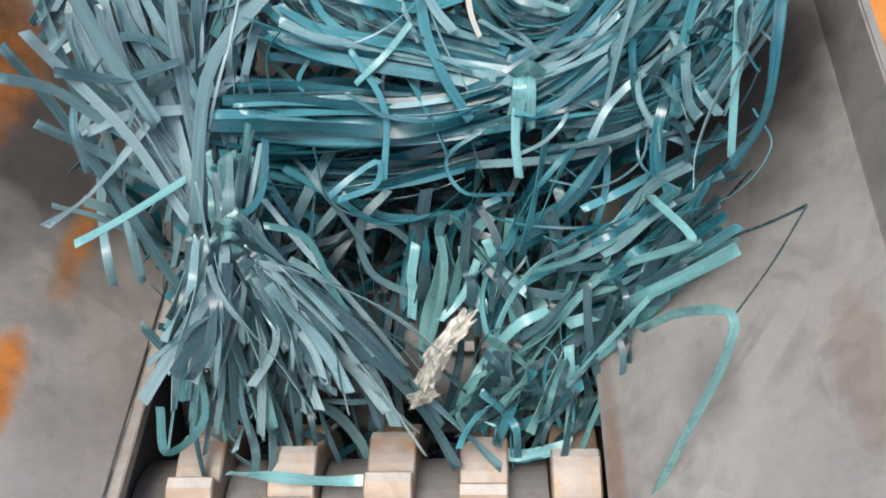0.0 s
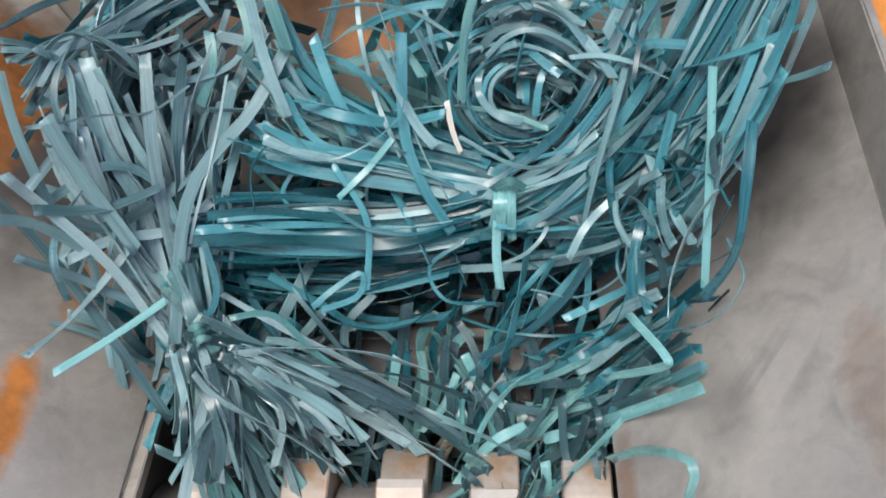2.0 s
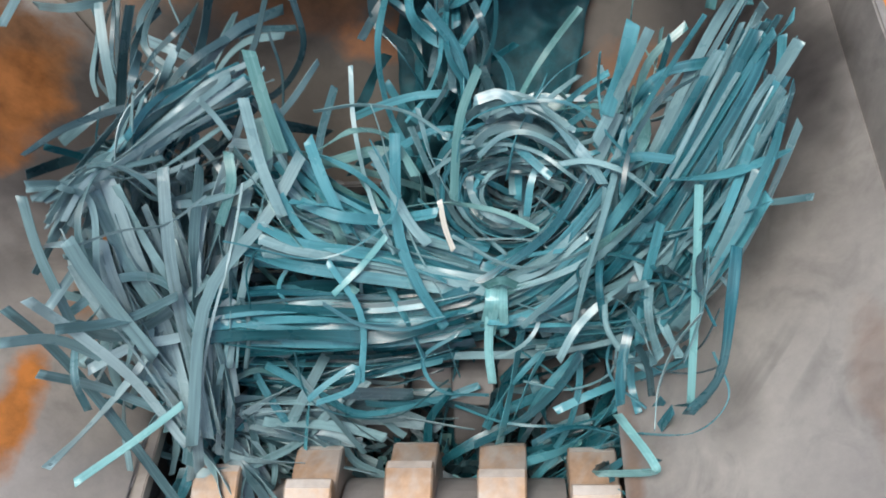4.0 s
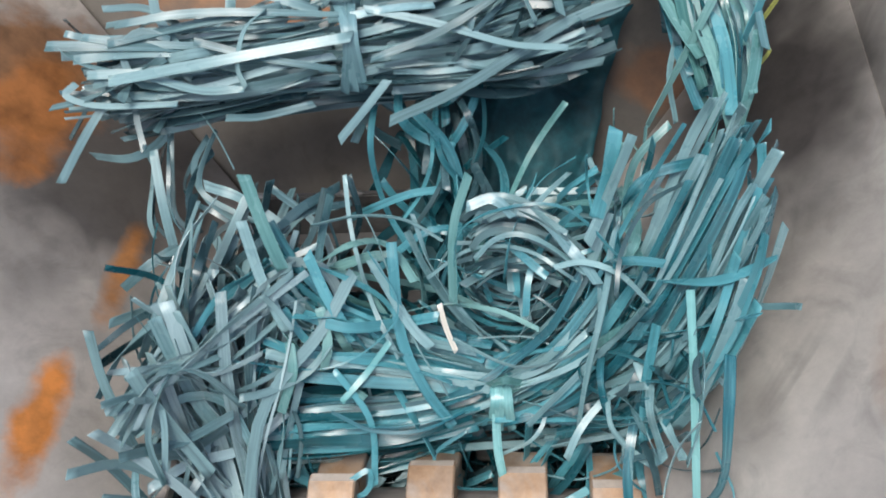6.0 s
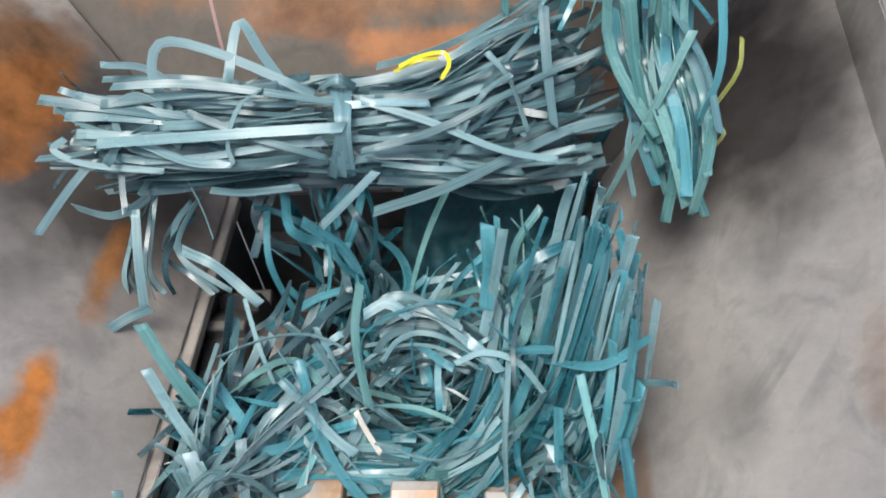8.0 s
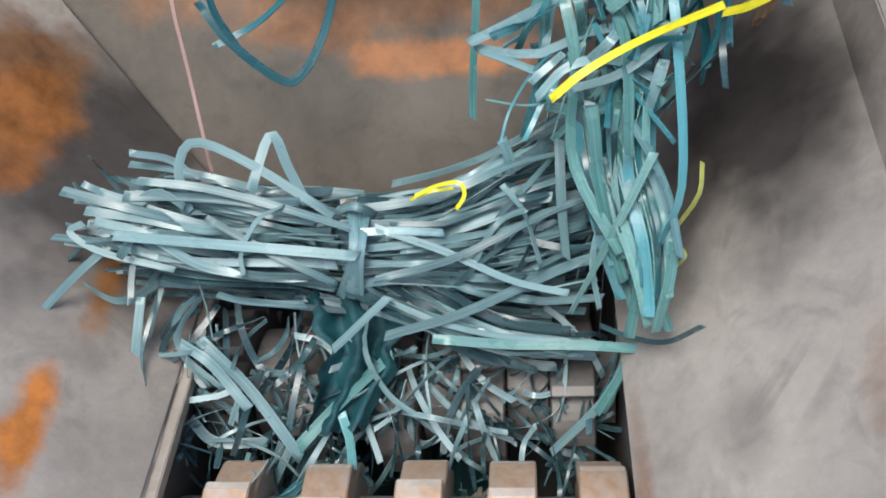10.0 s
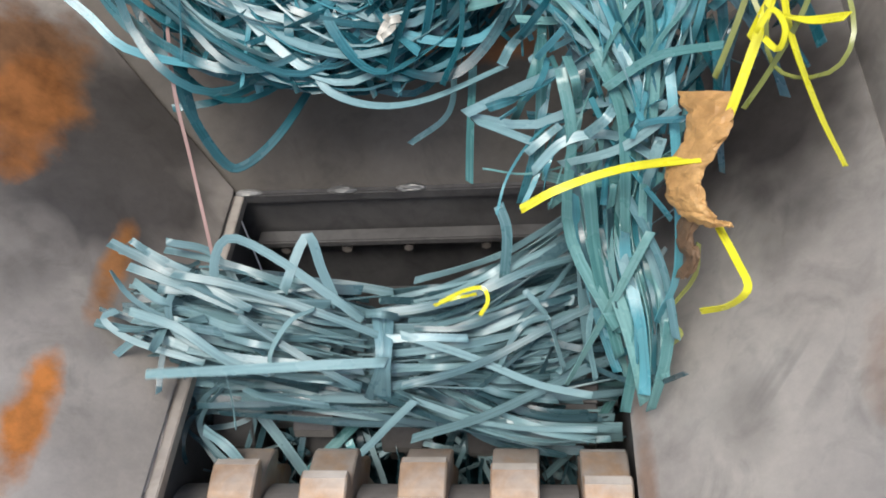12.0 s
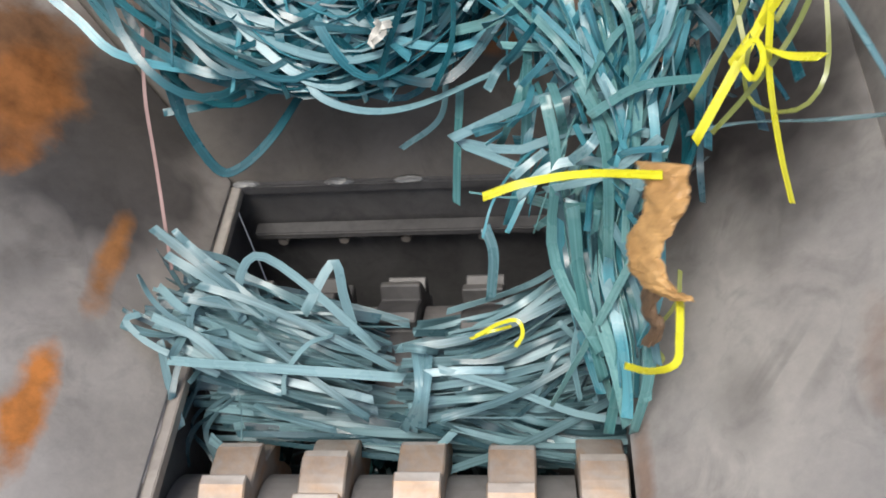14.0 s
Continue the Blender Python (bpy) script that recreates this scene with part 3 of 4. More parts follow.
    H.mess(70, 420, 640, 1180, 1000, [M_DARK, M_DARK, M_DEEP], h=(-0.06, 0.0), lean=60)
    for c in ([(430, 620), (520, 690), (640, 650), (720, 700)], [(470, 560), (440, 640), (470, 740), (580, 790)], [(650, 600), (600, 660), (620, 740), (700, 780)],
              [(560, 580), (640, 640), (760, 640), (850, 610)], [(800, 620), (760, 680), (770, 760), (840, 800)], [(480, 520), (450, 600), (460, 680), (440, 760)]):
        H.strap(c, rng.choice([M_TEAL, M_DEEP, M_GREY]), rng.uniform(12, 20), rng.uniform(-0.02, 0.03), roll=(rng.gauss(0, 0.5), rng.gauss(0.6, 0.5)), n=22)
    # the knot that ties the band
    for k in range(4):
        H.strap([(868 + 9 * k, 405), (870 + 8 * k, 450), (860 + 12 * k, 500 + 14 * (k % 2))], M_MINT, 18, hs=[0.07, 0.1, 0.075], n=10, name="tie", roll=(0.1 * k, -0.2), wave=0.001)
    H.strap([(860, 425), (890, 412), (920, 424)], M_SEA, 16, hs=[0.09, 0.105, 0.085], n=10, name="tie", wave=0.001)
    # the grey roll that curls out behind the coil
    keep = rng.getstate()
    H.flow(20, [(835, 130), (880, 88), (980, 110), (1075, 205)], [(845, 175), (900, 140), (980, 165), (1055, 232)], [M_GREY, M_GREY, M_PALE], h=(0.045, 0.085), cut=0.3, jitter=6, cross=0.15, width=(11, 22))
    H.flow(12, [(820, 230), (880, 190), (960, 190), (1050, 215)], [(830, 260), (890, 225), (960, 225), (1040, 240)], [M_GREY, M_DARK], h=(0.05, 0.07), cut=0.3, jitter=6, cross=0.2, width=(9, 18))
    for c in ([(842, 90), (890, 78), (930, 110)], [(930, 95), (985, 120), (1040, 190)], [(1010, 150), (1045, 190), (1075, 235)]):
        single(c, M_TIE, 22, 0.09)
    rng.setstate(keep)
    # the open ring of coils, which sinks into the heap on the way
    ring = H.sheaf([(815, 250), (860, 310), (930, 330), (995, 280)], M_TEAL, 0.05)
    H.loops(16, 908, 250, 100, 84, [M_TEAL, M_PALE, M_DARK, M_TEAL], 0, 360, h=(0.045, 0.085), spread=0.22, width=(8, 15))
    return H.close(), ring


def lower_tangle():
    """What hangs under the tied band and goes first."""
    H = Heap("mint_strap_tangle", "mint and teal straps hanging in a loose tangle", shift=(36, 4))
    single = lambda c, m, w=24, h=0.09, roll=(0.1, 0.3): H.strap(c, m, w, h, roll=roll, n=14, wave=0.002)
    H.flow(30, [(690, 640), (700, 720), (715, 790), (730, 860)], [(890, 640), (895, 720), (900, 800), (870, 860)], [M_MINT, M_TEAL, M_SEA, M_DARK], h=(0.02, 0.06), cut=0.3, jitter=14, cross=0.45, loose=30, width=(13, 26))
    H.flow(36, [(890, 700), (1000, 690), (1120, 640), (1270, 580)], [(900, 830), (1040, 830), (1150, 780), (1260, 720)], [M_TEAL, M_SEA, M_PALE, M_DARK], h=(0.02, 0.07), cut=0.35, jitter=12, cross=0.4, loose=26, width=(13, 26))
    H.mess(38, 840, 780, 1060, 960, [M_TEAL, M_MINT, M_SEA, M_DARK], h=(0.02, 0.08), lean=70)
    H.mess(38, 750, 930, 1005, 1060, [M_TEAL, M_DARK, M_SEA, M_DARK], h=(0.07, 0.12), lean=60, length=(90, 200))
    single([(960, 850), (1080, 820), (1250, 775)], M_MINT, 24, 0.07)
    single([(965, 890), (970, 980), (965, 1060)], M_MINT, 20, 0.08)
    single([(830, 1075), (900, 1078), (970, 1065)], M_MINT, 24, 0.09)
    single([(1080, 900), (1150, 890), (1232, 925), (1215, 1010), (1150, 1120), (1090, 1230)], M_SEA, 20, 0.15)
    single([(850, 900), (800, 1000), (770, 1090)], M_DARK, 40, 0.1, (0.3, 0.9))
    return H.close()


def left_fan():
    H = Heap("grey_strap_fan", "grey-blue straps fanned out over the hopper side", shift=(36, 4))
    A = [M_GREY, M_SILVER, M_PALE, M_SILVER]
    H.flow(54, [(310, 720), (290, 520), (170, 370), (60, 180)], [(350, 720), (355, 500), (380, 330), (440, 90)], A, h=(0.01, 0.065), cut=0.3, width=(9, 27), cross=0.36, jitter=14, loose=28, curl=0.8)
    H.flow(24, [(320, 660), (230, 560), (120, 420), (60, 280)], [(330, 640), (250, 520), (190, 400), (150, 260)], A, h=(0.02, 0.06), cut=0.2, width=(13, 24), cross=0.35)
    H.mess(38, 120, 180, 430, 620, A, h=(0.0, 0.07), lean=115, spread=4, bend=60, length=(160, 360), width=(10, 27))
    H.mess(26, 250, 560, 560, 760, [M_TEAL, M_GREY], h=(0.0, 0.04), lean=70)
    s = lambda c, m, w=22, h=0.08: H.strap(c, m, w, h, roll=(0.1, 0.4), n=14, wave=0.002)
    for c, w in (([(70, 300), (130, 420), (210, 540), (300, 680)], 26), ([(150, 210), (200, 350), (260, 500), (315, 690)], 28), ([(10, 420), (110, 500), (210, 590), (300, 700)], 20), ([(250, 200), (275, 350), (300, 520), (325, 690)], 24),
                 ([(395, 230), (370, 360), (335, 520), (318, 690)], 22), ([(90, 470), (170, 500), (250, 470), (340, 400)], 24), ([(120, 560), (200, 520), (300, 500), (380, 440)], 20), ([(330, 250), (260, 300), (180, 310), (100, 330)], 22)):
        H.strap(c, rng.choice([M_SILVER, M_SILVER, M_GREY]), w, rng.uniform(0.055, 0.085), roll=(rng.gauss(0.1, 0.3), rng.gauss(0.2, 0.4)), n=18)
    s([(95, 758), (200, 690), (290, 625)], M_MINT, 16)
    s([(500, 180), (440, 290), (330, 440), (305, 700)], M_GREY, 24)
    s([(0, 240), (30, 340), (80, 450), (110, 510)], M_GREY, 20, 0.05)
    s([(-30, 440), (60, 520), (160, 640), (300, 830)], M_GREY, 20, 0.05)
    s([(-40, 500), (60, 500), (150, 540), (260, 590)], M_GREY, 20, 0.06)
    s([(30, 560), (140, 590), (260, 640)], M_GREY, 18, 0.06)
    s([(80, 320), (130, 400), (240, 540)], M_GREY, 28, 0.08)
    s([(60, 480), (180, 470), (280, 430)], M_GREY, 20, 0.08)
    # under layer, its dark colours giving the shade below the fan
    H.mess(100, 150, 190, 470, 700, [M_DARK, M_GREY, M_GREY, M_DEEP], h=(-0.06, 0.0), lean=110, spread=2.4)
    return H.close()


def left_loops():
    H = Heap("grey_strap_loops", "loose grey-blue strap loops on the hopper side", shift=(36, 4))
    H.flow(14, [(0, 160), (100, 150), (200, 90), (420, -60)], [(60, 280), (150, 130), (260, 200), (440, 150)], [M_GREY, M_SILVER], h=(0.02, 0.06), cut=0.15, width=(9, 16))
    H.flow(22, [(120, 140), (200, 60), (300, 0), (430, -60)], [(250, 130), (280, 80), (380, 40), (450, 20)], [M_GREY, M_SILVER, M_TEAL], h=(0.0, 0.05), cut=0.15, width=(9, 20))
    s = lambda c, m=M_GREY, w=13, h=0.06: H.strap(c, m, w, h, roll=(0.1, 0.5), n=16, wave=0.002)
    s([(60, 160), (120, 200), (130, 345)])
    s([(130, 345), (95, 250), (110, 170), (150, 130), (210, 160), (280, 230)])
    s([(270, 210), (330, 205), (400, 180), (440, 130)], M_GREY, 16)
    s([(0, 150), (50, 155), (90, 170)])
    s([(365, 120), (370, 180), (350, 250)], M_SEA, 20)
    s([(420, 60), (435, 120), (430, 180)], M_SEA, 20)
    s([(310, 20), (345, 60), (370, 95)], M_GREY, 12)
    # lower straps mostly dark, so shade under the loops is coloured in
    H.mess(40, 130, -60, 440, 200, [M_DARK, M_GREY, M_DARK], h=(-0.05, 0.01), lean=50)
    return H.close()


def tassel():
    H = Heap("grey_strap_tassel", "grey-blue strap tassel knotted at its head", shift=(36, 4))
    H.flow(92, [(350, 715), (322, 800), (290, 900), (260, 1020)], [(388, 712), (530, 800), (690, 930), (790, 1090)], [M_GREY, M_SILVER, M_SILVER, M_PALE, M_DARK], h=(0.06, 0.13), cut=0.3, jitter=9, cross=0.28, loose=24, curl=0.9, width=(10, 26))
    H.flow(40, [(330, 590), (350, 660), (360, 700), (370, 740)], [(430, 540), (405, 660), (390, 700), (380, 740)], [M_GREY, M_TEAL, M_SEA], h=(0.07, 0.12), cut=0.15)
    H.flow(34, [(345, 760), (320, 840), (300, 950), (290, 1090)], [(390, 760), (400, 860), (430, 960), (480, 1100)], [M_SEA, M_GREY], h=(0.05, 0.09), cut=0.25, cross=0.3, width=(8, 18))
    for k in range(3):
        H.strap([(340, 700 + 12 * k), (368, 694 + 12 * k), (396, 704 + 12 * k)], M_SEA, 15, hs=[0.1, 0.135, 0.1], n=10, name="tie", wave=0.001)
    H.strap([(425, 700), (500, 720), (550, 800), (600, 870)], M_SEA, 13, 0.13, roll=(0.2, 0.8))
    H.strap([(365, 1115), (480, 1118), (620, 1112)], M_MINT, 22, 0.11)
    H.strap([(250, 1000), (260, 1080), (330, 1010), (300, 860)], M_SEA, 16, 0.09)
    H.mess(40, 330, 820, 620, 1060, [M_DARK, M_GREY], h=(0.02, 0.06), lean=120)
    return H.close()


def grey_bundle():
    H = Heap("grey_tied_bundle", "grey-blue plastic straps tied into a flat sheaf", shift=(14, -3), flat=True)
    G = [M_GREY]
    s = lambda c, w=20, h=0.04, m=M_GREY, roll=(0.1, 0.4): H.strap(c, m, w, h, roll=roll, n=14, wave=0.002)
    for k in range(3):
        H.strap([(592 + 13 * k, 112), (600 + 8 * k, 150), (603 + 6 * k, 200), (590 + 17 * k, 274)], M_TIE, 18, hs=[0.025, 0.056, 0.058, 0.02], n=12, name="tie", wave=0.001, roll=(0.15 * k - 0.1, 0.1))
    H.strap([(570, 120), (600, 103), (636, 122)], M_GREY, 16, hs=[0.03, 0.055, 0.03], n=10, name="tie", wave=0.001)
    # each side of the tie swings by itself
    left = H.sheaf([(170, 200), (330, 205), (470, 195), (600, 190)], M_GREY, 0.0)
    # lower layer with dark straps mixed in for the shade between upper ones
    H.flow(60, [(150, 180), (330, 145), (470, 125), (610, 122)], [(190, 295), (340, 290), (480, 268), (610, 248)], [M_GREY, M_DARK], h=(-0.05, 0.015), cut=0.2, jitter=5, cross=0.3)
    H.flow(64, [(190, 120), (330, 120), (470, 125), (612, 125)], [(110, 250), (330, 258), (480, 252), (612, 246)], G + G + G + [M_PALE, M_SILVER], h=(-0.012, 0.05), cut=0.26, jitter=4, curl=0.5, width=(8, 20), cross=0.2, loose=14)
    dangle = s([(180, 240), (140, 300), (95, 380)], 16)
    H.mess(22, 150, 125, 330, 290, [M_GREY, M_GREY, M_DARK], h=(-0.01, 0.05), lean=175, length=(110, 240), bend=30, width=(9, 18))
    s([(300, 150), (250, 130), (215, 160), (240, 220), (330, 240)], 14, 0.05)
    s([(330, 220), (260, 180), (200, 190), (190, 230), (280, 260)], 12, 0.04)
    s([(420, 250), (410, 210), (430, 150), (470, 120)], 13, 0.06, M_GREY, (0.5, 1.0))
    s([(130, 205), (110, 225), (170, 250), (300, 262)], 13, 0.045)
    s([(340, 160), (460, 205), (580, 240)], 15, 0.06)
    s([(560, 130), (400, 60), (300, 38), (280, 90), (310, 160)], 18)
    s([(410, 110), (430, 5), (470, 60), (510, 115)], 20)
    s([(210, 115), (330, 110), (470, 125), (600, 145)], 16, 0.055)
    s([(150, 195), (240, 205), (340, 245), (420, 250)], 18, 0.055)
    s([(100, 215), (170, 225), (260, 232)], 9, 0.03, M_DARK)
    s([(535, 290), (440, 300), (380, 295)], 14)
    H.flow(9, [(260, 270), (250, 360), (245, 450), (260, 500)], [(400, 290), (320, 370), (350, 420), (460, 500)], [M_GREY, M_DARK], h=(-0.04, 0.0), cut=0.2, jitter=10, width=(7, 14))
    s([(275, 500), (230, 520), (170, 560)], 20, 0.0)
    s([(250, 330), (255, 420), (265, 500)], 18, 0.0)
    s([(330, 400), (390, 430), (465, 495)], 20, 0.0)
    pale = H.strap([(612, 186), (470, 194), (330, 203), (185, 212)], M_PALE, 20, 0.066, roll=(0.05, 0.15), n=16, wave=0.001, name="pale_strap")
    tuft = H.sheaf([(110, 150), (215, 158), (330, 172)], M_GREY, 0.03)
    for c, w in (([(85, 135), (200, 150), (340, 172)], 20), ([(120, 118), (165, 132), (235, 140)], 14), ([(130, 165), (230, 168), (350, 178)], 18), ([(150, 128), (240, 150), (360, 170)], 16)):
        s(c, w, 0.05)
    right = H.sheaf([(600, 190), (760, 170), (900, 150), (1040, 110)], M_GREY, 0.0)
    H.flow(66, [(590, 122), (760, 85), (900, 20), (1060, -70)], [(590, 248), (760, 265), (900, 270), (1090, 215)], [M_GREY, M_DARK], h=(-0.05, 0.015), cut=0.2, jitter=5, cross=0.3)
    H.flow(68, [(588, 125), (760, 100), (900, 45), (1070, 0)], [(588, 246), (760, 245), (900, 250), (1100, 185)], G, h=(0.0, 0.045), cut=0.26, jitter=4, curl=0.5, width=(8, 20), cross=0.2, loose=14)
    s([(1095, 175), (980, 205), (800, 290), (660, 335)], 20)
    s([(665, 265), (620, 310), (570, 358)], 16)
    s([(960, -20), (965, 90), (975, 190)], 20, 0.055)
    s([(1110, 60), (1100, 130), (1080, 185), (1000, 200)], 18, 0.04)
    s([(610, 150), (680, 145), (760, 148)], 16, 0.055, M_TIE)
    s([(640, 230), (780, 190), (940, 110), (1060, 60)], 15, 0.06)
    s([(640, 140), (760, 180), (880, 230), (980, 250)], 15, 0.055)
    s([(860, 60), (900, 110), (930, 200)], 13, 0.06, M_GREY, (0.3, 0.9))
    H.mess(26, 820, 20, 1060, 210, [M_GREY, M_GREY, M_DARK], h=(-0.01, 0.05), lean=22, length=(120, 260), bend=26, width=(9, 19))
    H.strap([(708, 84), (745, 66), (785, 60), (795, 80), (780, 106)], M_YELLOW, 8, 0.055, name="yellow_strap")
    H.strap([(700, 92), (740, 74), (775, 70)], M_YELLOW, 6, 0.055, name="yellow_strap")
    right_low = H.sheaf([(600, 225), (760, 250), (900, 255), (1060, 225)], M_GREY, 0.0)
    H.flow(48, [(590, 205), (760, 215), (900, 215), (1070, 170)], [(590, 250), (760, 270), (900, 275), (1090, 225)], [M_GREY, M_GREY, M_DARK], h=(-0.035, 0.03), cut=0.25, jitter=6, cross=0.3, width=(11, 20))
    under = H.sheaf([(220, 250), (450, 255), (700, 255), (1000, 230)], M_GREY, -0.02)
    H.flow(64, [(170, 215), (400, 205), (650, 205), (1070, 190)], [(220, 300), (450, 292), (700, 290), (1040, 262)], [M_GREY, M_GREY, M_DARK], h=(-0.045, -0.01), cut=0.3, jitter=6, cross=0.3, width=(10, 20))
    return H.close(), left, right, right_low, under, dangle, pale, tuft


def hanging_bundle():
    H = Heap("sea_green_hanging_bundle", "sea-green straps hanging in a long loose hank", lift=0.02)
    S = [M_SEA, M_TEAL, M_PALE, M_TEAL, M_SEA, M_DARK]
    H.flow(72, [(1010, 250), (1035, 400), (1080, 560), (1130, 735)], [(1180, 230), (1140, 400), (1165, 560), (1168, 735)], S, h=(0.0, 0.05), cut=0.36, jitter=7, cross=0.22, curl=0.5, width=(12, 26))
    H.flow(80, [(880, -60), (1000, 40), (1080, 130), (1120, 260)], [(1300, -140), (1240, 20), (1190, 130), (1150, 260)], [M_PALE, M_SEA, M_TEAL], h=(0.0, 0.06), cut=0.3, jitter=14)
    s = lambda c, w=24, h=0.06, m=M_SEA, roll=(0.1, 0.4): H.strap(c, m, w, h, roll=roll, n=14, wave=0.002)
    s([(1190, 195), (1060, 190), (950, 230), (840, 215), (900, 240), (965, 265)], 18, 0.04, M_PALE)
    s([(1060, 115), (960, 150), (830, 210)], 20, 0.05, M_PALE)
    s([(968, 40), (965, 180), (962, 310)], 20, 0.03)
    s([(845, 120), (840, 230), (838, 330)], 16, -0.02)
    s([(1000, 130), (1020, 250), (1015, 420), (1100, 590)], 24, 0.06)
    s([(1060, 100), (1110, 220), (1115, 420)], 24, 0.06)
    s([(1210, 200), (1110, 270), (1000, 300)], 18, 0.06, M_PALE)
    s([(1095, 520), (1128, 620), (1150, 722)], 28, 0.055)
    s([(1195, 570), (1185, 650), (1160, 735)], 24, 0.05)
    s([(1050, 330), (1065, 480), (1105, 640)], 26, 0.055)
    s([(1160, 420), (1100, 530), (1010, 690)], 17, 0.06)
    s([(1080, 480), (1050, 590), (1062, 680)], 12, 0.04, M_PALE)
    s([(1120, 360), (1180, 480), (1205, 610)], 18, 0.05, M_PALE)
    s([(1245, 440), (1238, 500), (1190, 565), (1215, 600), (1190, 625)], 9, 0.03, M_OLIVE)
    H.mess(40, 1150, -240, 1320, 180, [M_DEEP, M_TEAL, M_DARK, M_DEEP], h=(-0.03, 0.03), lean=70, length=(160, 340))
    H.mess(44, 1240, -300, 1440, 10, [M_DEEP, M_DARK, M_DEEP, M_TEAL], h=(-0.04, 0.02), lean=60, length=(140, 300))
    s([(1080, 165), (1170, 110), (1290, 90)], 20, 0.07)
    s([(940, 280), (975, 250), (1000, 230)], 16, 0.04, M_PALE)
    s([(890, 370), (905, 420), (900, 500)], 22, 0.0, M_PALE)
    s([(1180, 40), (1200, 200), (1210, 470), (1170, 580)], 20, 0.05, M_TEAL)
    H.mess(40, 930, 0, 1220, 330, S, h=(0.0, 0.06), lean=60, length=(120, 260))
    H.mess(30, 900, -260, 1330, 20, [M_PALE, M_SEA, M_TEAL], h=(-0.02, 0.06), lean=70)
    return H.close()


def top_coil():
    H = Heap("teal_coil", "teal strapping coil lying on the hopper back", flat=True, lift=0.0)
    for _ in range(220):
        x0, x1 = rng.uniform(120, 560), rng.uniform(640, 1010)
        top = rng.uniform(-190, -40)
        sag = rng.uniform(-60, 185) * (0.75 + 0.25 * rng.random())
        mid = (x0 + x1) / 2 + rng.gauss(0, 50)
        k = rng.uniform(-0.07, 0.03)
        H.strap([(x0, top), ((x0 + mid) / 2 - 15, top * 0.3 + sag * 0.7), (mid, sag + rng.gauss(0, 8)), ((x1 + mid) / 2 + 15, top * 0.35 + sag * 0.65), (x1, top)],
                rng.choice([M_TEAL, M_TEAL, M_DEEP, M_DEEP, M_DEEP, M_DEEP, M_DEEP, M_PALE]), rng.uniform(11, 21), hs=[k, k + 0.02, k + 0.02, k + 0.01, k], roll=(rng.gauss(0, 0.6), rng.gauss(0, 0.6)), n=20)
    H.mess(70, 280, -120, 900, 70, [M_TEAL, M_DEEP, M_DEEP], h=(-0.01, 0.05), lean=80, length=(150, 300))
    s = lambda c, w=18, h=0.03, m=M_TEAL: H.strap(c, m, w, h, roll=(0.2, 0.6), n=18, wave=0.002)
    s([(100, -20), (160, 30), (240, 95), (420, 125), (600, 120)])
    s([(560, 100), (580, 160), (660, 190), (760, 180), (900, 120)], 16, 0.04, M_PALE)
    s([(808, 100), (800, 200), (730, 258)], 12, -0.02, M_PALE)
    H.strap([(675, 75), (690, 45), (715, 35)], M_WHITE, 16, 0.06, name="white_scrap", n=8)
    H.strap([(685, 30), (700, 50), (680, 70)], M_WHITE, 12, 0.065, name="white_scrap", n=8)
    return H.close()


def deep_loop():
    H = Heap("deep_teal_strap_loop", "dark teal strap loop hanging down the hopper back", flat=True)
    H.root["category"] = "strap"
    for c, w in (([(310, 110), (340, 200), (400, 290), (440, 295), (500, 240), (560, 150)], 20), ([(310, 195), (400, 180), (470, 150)], 16), ([(345, 60), (330, 130), (350, 215)], 15), ([(420, 70), (455, 150), (540, 60)], 17)):
        H.strap(c, M_DEEP, w, -0.02, roll=(0.2, 0.6), n=20, wave=0.002)
    return H.root


